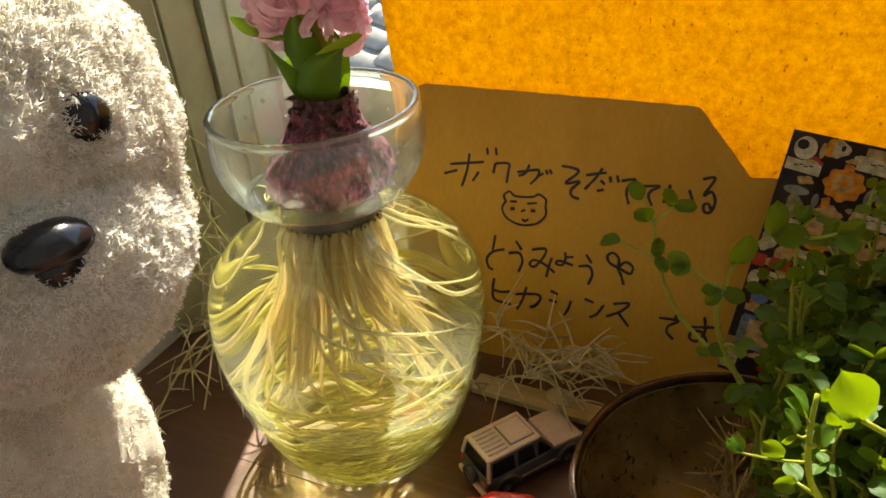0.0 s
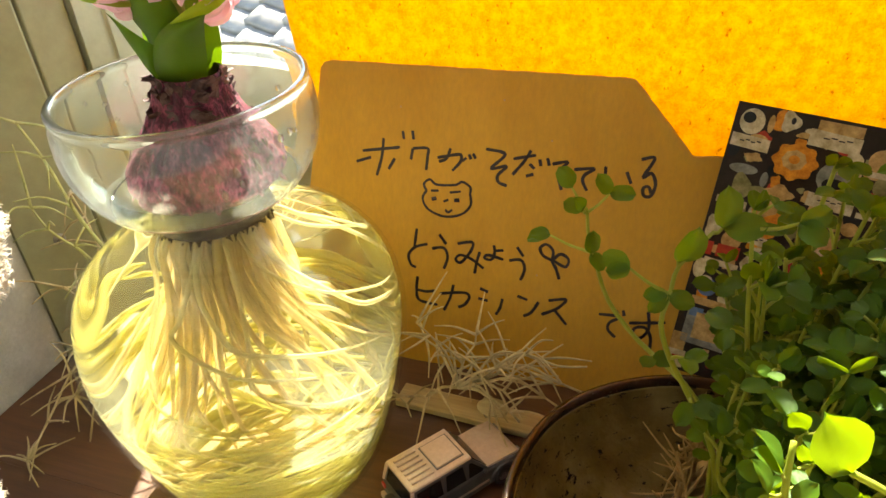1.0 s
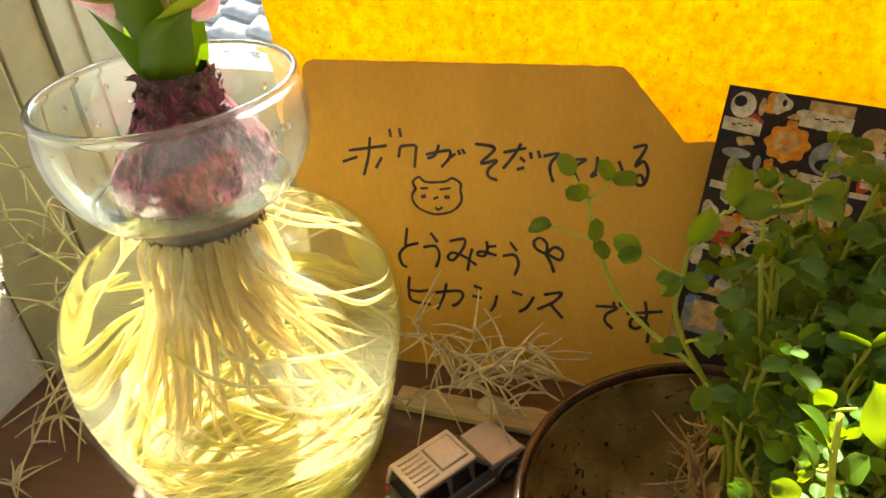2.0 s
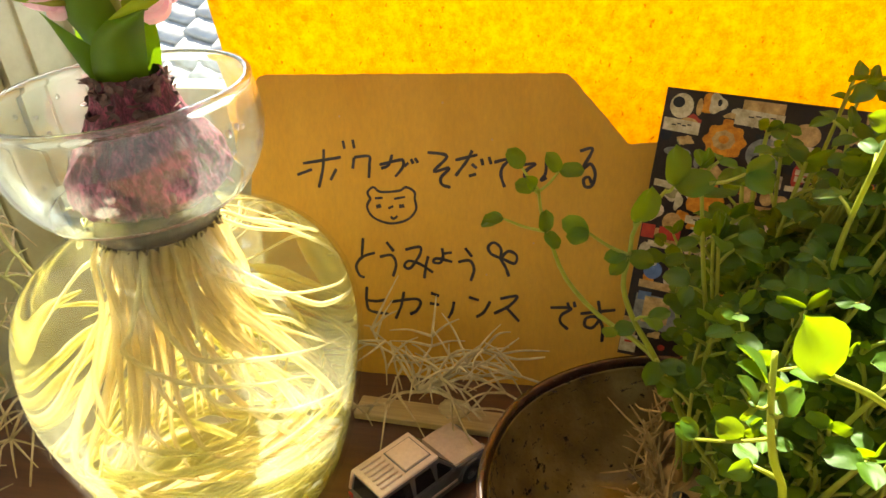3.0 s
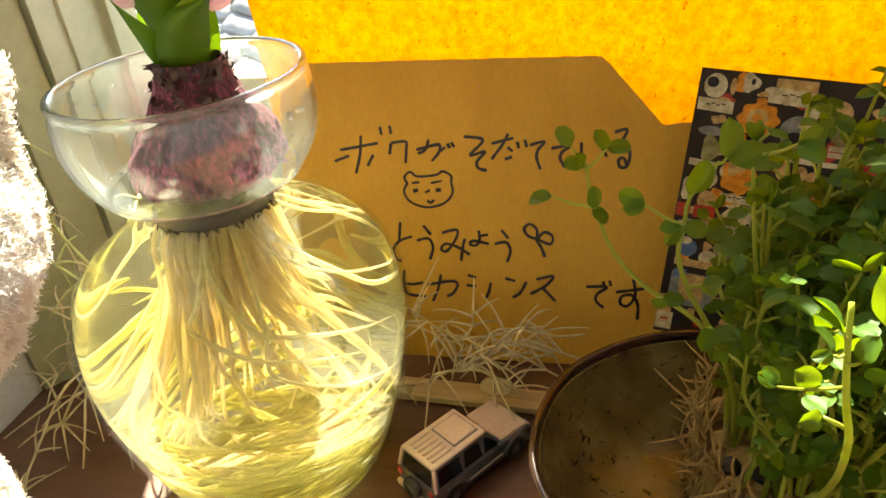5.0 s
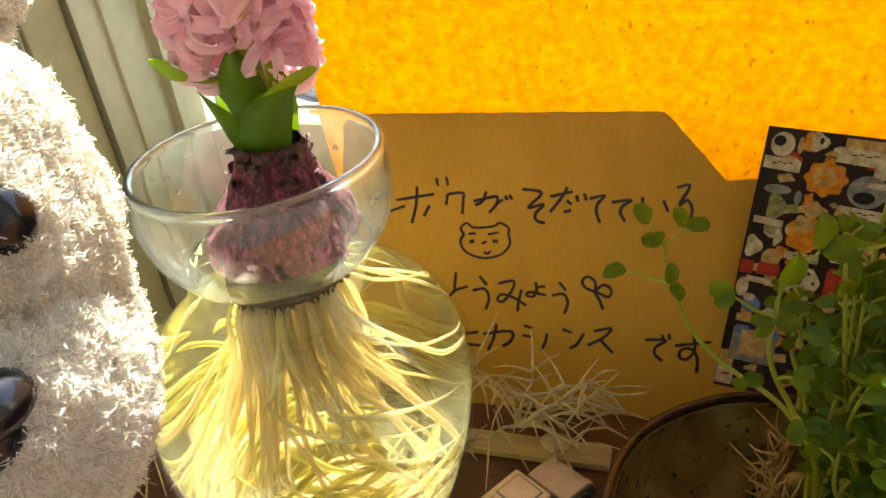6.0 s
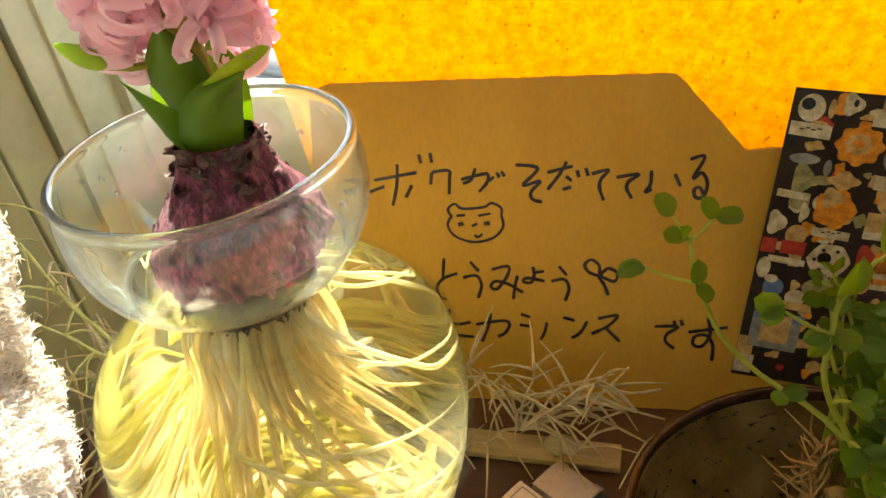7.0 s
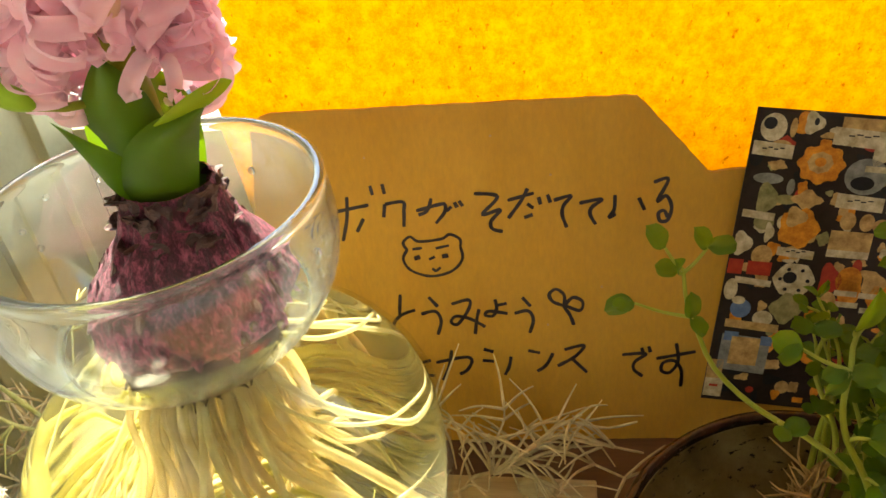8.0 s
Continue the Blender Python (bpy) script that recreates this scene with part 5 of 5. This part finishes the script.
def build_car():
    m = Matrix.Translation((0.0940, 0.0055, T0)) @ Matrix.Rotation(radians(54), 4, "Z") @ Matrix.Scale(1.06, 4)
    c = thing("toy_car", "small beige and dark grey toy off-road car standing on the table", "toy car", where=m)
    hw = 0.0128
    low = Shape()
    prism(low, [(-0.0295, 0.0040), (-0.0300, 0.0125), (-0.0292, 0.0150), (0.0110, 0.0150), (0.0290, 0.0136), (0.0312, 0.0110), (0.0312, 0.0045)], -hw, hw)
    part("body", low, M_CARSIDE, c, "dark grey lower body", bevel=0.0011)
    cab = Shape()
    bot = [(-0.0290, 0.0149), (0.0120, 0.0149)]
    top = [(-0.0268, 0.0254), (0.0035, 0.0254)]
    yb, yt = hw - 0.0003, hw - 0.0024
    vs = [(bot[0][0], -yb, bot[0][1]), (bot[1][0], -yb, bot[1][1]), (bot[1][0], yb, bot[1][1]), (bot[0][0], yb, bot[0][1]),
          (top[0][0], -yt, top[0][1]), (top[1][0], -yt, top[1][1]), (top[1][0], yt, top[1][1]), (top[0][0], yt, top[0][1])]
    cab.put(vs, [(0, 3, 2, 1), (4, 5, 6, 7), (0, 1, 5, 4), (1, 2, 6, 5), (2, 3, 7, 6), (3, 0, 4, 7)])
    part("cabin", cab, M_CARSIDE, c, "grey cabin", bevel=0.0009)
    # glass, a little proud of the cabin's sloping faces
    def glass_quad(a, b, q, d, out):
        o = Vector(out) * 0.00025
        s = Shape().put([Vector(p) + o for p in (a, b, q, d)], [(0, 1, 2, 3)])
        s.put([Vector(p) - o for p in (a, b, q, d)], [(3, 2, 1, 0)])
        s.f += [(0, 4, 5, 1), (1, 5, 6, 2), (2, 6, 7, 3), (3, 7, 4, 0)]
        s.s += [0] * 4
        return s

    def side(x0, x1, z0, z1, sg):
        yy = lambda z: sg * (yb + (yt - yb) * (z - 0.0149) / 0.0105)
        return glass_quad((x0, yy(z0), z0), (x1[0], yy(z0), z0), (x1[1], yy(z1), z1), (x0 + 0.0012, yy(z1), z1), (0, sg, 0.2))

    for sg in (-1, 1):
        part("side_window", side(-0.0262, (-0.0130, -0.0130), 0.0163, 0.0238, sg), M_CARGLASS, c, "black side window")
        part("side_window", side(-0.0112, (-0.0008, -0.0014), 0.0163, 0.0238, sg), M_CARGLASS, c, "black side window")
        part("side_window", side(0.0008, (0.0094, 0.0034), 0.0163, 0.0232, sg), M_CARGLASS, c, "black side window")
        part("wheel_arch", Shape().tube([(-0.0185 + 0.0074 * math.cos(a), sg * (hw + 0.0002), 0.0056 + 0.0074 * math.sin(a)) for a in np.linspace(0.1, math.pi - 0.1, 9)], 0.0009, 6), M_CARSIDE, c, smooth=True)
        part("wheel_arch", Shape().tube([(0.0195 + 0.0074 * math.cos(a), sg * (hw + 0.0002), 0.0056 + 0.0074 * math.sin(a)) for a in np.linspace(0.1, math.pi - 0.1, 9)], 0.0009, 6), M_CARSIDE, c, smooth=True)
        part("mirror", Shape().ellipsoid((0.0085, sg * (hw + 0.0012), 0.0172), (0.0009, 0.0013, 0.0010), 6, 8), M_CARSIDE, c, smooth=True)
        part("sill_stripe", Shape().box((-0.0100, sg * hw - 0.0003, 0.0078), (0.0110, sg * hw + 0.0004, 0.0090)), M_CARPAINT, c)
        part("tail_light", Shape().box((-0.0306, sg * 0.0105 - 0.0012, 0.0120), (-0.0298, sg * 0.0105 + 0.0012, 0.0146)), M_CARRED, c, "red tail light")
        part("headlight", Shape().box((0.0308, sg * 0.0090 - 0.0018, 0.0098), (0.0318, sg * 0.0090 + 0.0018, 0.0118)), M_STEEL, c, "silver headlight")
        part("pillar", Shape().tube([(-0.0286, sg * (yb + 0.0001), 0.0150), (-0.0270, sg * (yt + 0.0001), 0.0252)], 0.0009, 6), M_CARPAINT, c, "beige rear pillar", smooth=True)
        for x in (-0.0185, 0.0195):
            wheel(c, x, sg * (hw - 0.0018))
    part("rear_window", glass_quad((-0.0288, -0.0098, 0.0164), (-0.0288, 0.0098, 0.0164), (-0.0273, 0.0086, 0.0238), (-0.0273, -0.0086, 0.0238), (-1, 0, 0.2)), M_CARGLASS, c, "black rear window")
    part("windscreen", glass_quad((0.0112, -0.0106, 0.0160), (0.0112, 0.0106, 0.0160), (0.0048, 0.0094, 0.0240), (0.0048, -0.0094, 0.0240), (0.8, 0, 0.5)), M_CARGLASS, c, "black windscreen")
    roof = part("roof", Shape().box((-0.0276, -0.0108, 0.0250), (0.0040, 0.0108, 0.0268)), M_CARPAINT, c, "beige roof with raised ribs", bevel=0.0009)
    for k in range(6):
        y = -0.0074 + k * 0.00296
        part("rib", Shape().box((-0.0252, y - 0.0007, 0.0266), (-0.0140, y + 0.0007, 0.0278)), M_CARPAINT, roof, bevel=0.0004)
    part("hatch_seam", Shape().box((-0.0124, -0.0078, 0.0266), (0.0020, 0.0078, 0.02692)), M_CARSIDE, roof, "dark hatch seam")
    part("hatch", Shape().box((-0.0118, -0.0072, 0.0266), (0.0014, 0.0072, 0.0276)), M_CARPAINT, roof, "square roof hatch", bevel=0.0005)
    hood = Shape()
    prism(hood, [(0.0105, 0.0146), (0.0110, 0.0160), (0.0200, 0.0158), (0.0285, 0.0146), (0.0306, 0.0126), (0.0300, 0.0120)], -0.0116, 0.0116)
    hood_ob = part("bonnet", hood, M_CARPAINT, c, "beige bonnet", bevel=0.0009)
    part("bumper", Shape().box((0.0308, -0.0126, 0.0046), (0.0330, 0.0126, 0.0082)), M_CARSIDE, c, bevel=0.0008)
    part("bumper", Shape().box((-0.0318, -0.0126, 0.0046), (-0.0296, 0.0126, 0.0080)), M_CARPAINT, c, bevel=0.0008)
    wheel(c, 0, 0, 0.0050, 0.0034, Matrix.Translation((-0.0303, 0.0, 0.0118)) @ Matrix.Rotation(radians(-90), 4, "Y"))


def build_red_car():
    m = Matrix.Translation((0.1065, -0.0400, T0)) @ Matrix.Rotation(radians(12), 4, "Z")
    c = thing("toy_car", "small glossy red toy car standing on the table", "toy car", where=m)
    s = Shape()
    prism(s, [(-0.028, 0.003), (-0.029, 0.011), (-0.020, 0.0130), (-0.014, 0.0185), (0.006, 0.0190), (0.013, 0.0130), (0.027, 0.0105), (0.029, 0.003)], -0.0115, 0.0115)
    part("body", s, M_CARRED, c, "glossy red body", bevel=0.0022)
    for sg in (-1, 1):
        part("side_window", Shape().put([(-0.0135, sg * 0.01165, 0.0135), (0.0095, sg * 0.01165, 0.0135), (0.0045, sg * 0.01165, 0.0172), (-0.0115, sg * 0.01165, 0.0172)], [(0, 1, 2, 3)]), M_CARGLASS, c, "black side window")
        for x in (-0.018, 0.018):
            wheel(c, x, sg * 0.0102, 0.0050, 0.0036)


# ---- dry air plants ----
def air_plant(name, label, hub, arms, seed, mat, blades=7, down=0.0):
    rr = random.Random(seed)
    t = thing(name, label, "air plant", "air plants on the table")
    for end, bow, r in arms:
        hub_v, e = Vector(hub), Vector(end)
        mid = hub_v.lerp(e, 0.5) + Vector(bow)
        path = curve([hub_v, hub_v.lerp(mid, 0.5) + rv(0.002), mid, mid.lerp(e, 0.55) + rv(0.002), e], 14)
        st = part("stem", Shape().tube(path, [1.0 * r * (1 - 0.5 * i / 13) * (1 + 0.15 * math.sin(i * 2.3)) for i in range(14)], 6), mat, t, smooth=True)
        for q in (path[4], path[7], path[10], path[-1]):
            if rr.random() < 0.25:
                continue
            for k in range(rr.randint(2, max(3, blades - 2))):
                d = Vector((rr.uniform(-1, 1), rr.uniform(-1, 1), rr.uniform(-0.5 - down, 0.65))).normalized()
                L = rr.uniform(0.013, 0.034)
                tip = q + d * L + Vector((0, 0, -rr.uniform(0, 0.006)))
                tip.z = max(tip.z, T0 + 0.001)
                tip.x = max(tip.x, -0.168)
                m2 = q.lerp(tip, 0.5) + rv(0.0014) + Vector((0, 0, 0.0022))
                m2.z = max(m2.z, T0 + 0.001)
                cc = curve([q, m2, tip], 8)
                part("blade", Shape().tube(cc, [0.00070 * (1 - 0.8 * i / 7) + 0.00014 for i in range(8)], 5), mat, st, smooth=True)
    return t


def build_air_plants():
    air_plant("air_plant", "dry silvery air plant lying in front of the sign", (0.0840, 0.0460, 0.0160),
              [((0.0600, 0.0560, 0.046), (0.004, 0, 0.004), 0.0009), ((0.0760, 0.0600, 0.034), (0, 0, 0.003), 0.0008), ((0.1060, 0.0640, 0.032), (-0.004, 0, 0.004), 0.0009),
               ((0.1480, 0.0590, 0.034), (0, 0, 0.016), 0.0011), ((0.1320, 0.0520, 0.026), (0, 0.004, 0.010), 0.0012), ((0.0560, 0.0400, 0.002), (0, -0.004, 0.004), 0.0010),
               ((0.1180, 0.0400, 0.006), (0, 0, 0.006), 0.0012), ((0.0900, 0.0620, 0.040), (0, 0, 0.004), 0.0008), ((0.0560, 0.0700, 0.030), (0, 0, 0.006), 0.0009), ((0.1220, 0.0620, 0.030), (0, 0, 0.014), 0.0009),
               ((0.1500, 0.0500, 0.024), (0, 0.004, 0.014), 0.0010), ((0.1420, 0.0460, 0.012), (0, 0.004, 0.012), 0.0011), ((0.1080, 0.0480, 0.018), (0, 0, 0.008), 0.0010)],
              4, M_MOSS, 5)
    air_plant("air_plant", "dry grey air plant standing between the vase and the jamb", (-0.0980, 0.0330, 0.040),
              [((-0.1250, 0.0380, 0.112), (-0.004, 0, 0.004), 0.0009), ((-0.1150, 0.0050, 0.075), (0, 0, 0.008), 0.0009), ((-0.1220, -0.0100, 0.010), (0, 0, 0.008), 0.0010),
               ((-0.1050, -0.0250, -0.006), (-0.008, 0, 0.010), 0.0010), ((-0.1400, 0.0150, 0.020), (0, 0, 0.010), 0.0010), ((-0.0950, 0.0000, 0.000), (0, 0, 0.006), 0.0010),
               ((-0.0880, 0.0650, 0.085), (0, 0, 0.004), 0.0009), ((-0.1150, 0.0550, 0.000), (0, 0, 0.0), 0.0010), ((-0.1300, -0.0450, -0.007), (-0.004, 0, 0.012), 0.0010), ((-0.1000, 0.0500, -0.008), (0, 0, 0), 0.0010)],
              9, M_MOSS, 11, 0.4)
    air_plant("air_plant", "greenish air plant with long thin stems beside the jamb", (-0.0860, 0.0220, 0.074),
              [((-0.1210, 0.0210, 0.160), (-0.002, 0, -0.006), 0.0012), ((-0.1230, 0.0120, 0.118), (-0.004, 0, -0.004), 0.0010), ((-0.0780, 0.0500, 0.112), (0, 0, 0.002), 0.0008), ((-0.0960, 0.0340, 0.042), (0, 0, 0.0), 0.0012)],
              14, M_MOSSG, 4)


def build_lath():
    m = Matrix.Translation((0.0850, 0.0560, T0)) @ Matrix.Rotation(radians(-3), 4, "Z")
    solid("wooden_lath", Shape().box((-0.040, -0.010, 0.0002), (0.046, 0.005, 0.0045)), M_LATH, "thin pale wooden lath lying on the table", "lath", bevel=0.0008, where=m)
    chip = Shape().ellipsoid((0, 0, 0), (0.0085, 0.0052, 0.0012), 8, 14, 0, None, 0.4)
    solid("husk_flake", chip, M_LATH, "thin pale husk flake caught in the air plant", "flake", smooth=True, where=Matrix.Translation((0.1030, 0.0440, 0.0085)) @ Matrix.Rotation(radians(25), 4, "X"))


# ---- plush bear ----
def build_bear():
    H = Vector((-0.029, -0.137, 0.227))
    f = Vector((0.915, -0.40, -0.05)).normalized()
    side = Vector((0, 0, 1)).cross(f).normalized()     # bear's left
    up = f.cross(side)
    R = Matrix((side, f, up)).transposed()
    loc = lambda x, y, z: H + R @ Vector((x, y, z))
    s = Shape()
    blobs = [  # centre, radii, slot, turned with the head
        (loc(0, 0, 0.003), (0.060, 0.056, 0.064), 0, True),
        (loc(0, 0.020, -0.030), (0.052, 0.036, 0.036), 0, True),
        (loc(0, 0.034, -0.026), (0.042, 0.036, 0.038), 1, True),
        (loc(0, 0.030, -0.046), (0.034, 0.028, 0.022), 1, True),
        (loc(0.046, -0.010, 0.052), (0.020, 0.012, 0.020), 0, True),
        (loc(-0.046, -0.010, 0.052), (0.020, 0.012, 0.020), 0, True),
        (Vector((H.x - 0.040, H.y - 0.016, 0.092)), (0.058, 0.052, 0.088), 0, False),
        (Vector((H.x - 0.030, H.y + 0.010, 0.110)), (0.020, 0.022, 0.046), 0, False),
        (Vector((H.x - 0.020, H.y - 0.072, 0.112)), (0.022, 0.022, 0.055), 0, False),
        (Vector((H.x - 0.006, H.y - 0.002, 0.021)), (0.048, 0.028, 0.030), 0, False),
        (Vector((H.x + 0.016, H.y - 0.072, 0.021)), (0.050, 0.028, 0.030), 0, False),
    ]
    rr = random.Random(31)

    def relief(p):
        """Height of the curled pile: soft ridges and small knots."""
        return 0.0022 * noise.noise(Vector((p.x * 95, p.y * 95, p.z * 60))) + 0.0030 * abs(noise.noise(p * 240)) + 0.0014 * noise.noise(p * 560)

    for c, r, slot, turned in blobs:
        o = len(s.v)
        s.ellipsoid(c, r, *((84, 130) if turned else (48, 72)), 3, R if turned else None, 0.05)
        for i in range(o, len(s.v)):
            p = Vector(s.v[i])
            s.v[i] = tuple(p + (p - c).normalized() * relief(p))

    def tuft(p, n, slot, L):
        lean = noise.noise_vector(p * 300) * 1.9 + Vector((rr.uniform(-1, 1), rr.uniform(-1, 1), rr.uniform(-1, 1))) * 0.45
        d = (n + lean).normalized()
        if d.dot(n) < 0.15:
            d = (d + n * 0.5).normalized()
        tang = d.cross(Vector((rr.uniform(-1, 1), rr.uniform(-1, 1), rr.uniform(-1, 1)))).normalized()
        w = 0.00018
        b = p - n * 0.0010
        mid = p + d * L * 0.55
        tip = p + d * L * 0.60 + tang.cross(d) * L * 0.60
        s.put([b - tang * w, b + tang * w, mid + tang * w, mid - tang * w, tip + tang * w * 0.4, tip - tang * w * 0.4], [(0, 1, 2, 3), (3, 2, 4, 5)], slot)

    for c, r, slot, turned in blobs:
        area = (r[0] * r[1] + r[1] * r[2] + r[0] * r[2])
        for k in range(int(area * (8.0e6 if turned else 4.0e6))):
            q = Vector((rr.gauss(0, 1), rr.gauss(0, 1), rr.gauss(0, 1))).normalized()
            p = Vector((q.x * r[0], q.y * r[1], q.z * r[2]))
            n = Vector((q.x / r[0], q.y / r[1], q.z / r[2])).normalized()
            if turned:
                p, n = R @ p, R @ n
            p = c + p
            tuft(p + n * relief(p), n, slot, rr.uniform(0.0014, 0.0032))
    # eyes and nose, close set above the muzzle
    for x in (-0.0225, 0.0225):
        s.ellipsoid(loc(x, 0.0490, 0.0190), (0.0064, 0.0052, 0.0070), 16, 22, 2, R)
    s.ellipsoid(loc(0.0, 0.0635, -0.0050), (0.0115, 0.0080, 0.0064), 18, 26, 2, R)
    s.ellipsoid(loc(0.0, 0.0645, -0.0100), (0.0070, 0.0066, 0.0070), 16, 20, 2, R)
    solid("plush_bear", s, [M_FUR, M_FURWHITE, M_BEAD, M_BACKSHADE], "cream plush bear, white muzzle, black bead nose, sitting on the table", "plush toy", smooth=True)


build_room()
build_window()
build_table()
build_felt()
build_sign()
build_card()
build_vase()
build_hyacinth()
build_bowl()
build_peas()
build_car()
build_red_car()
build_lath()
build_air_plants()
build_bear()
build_outdoors()
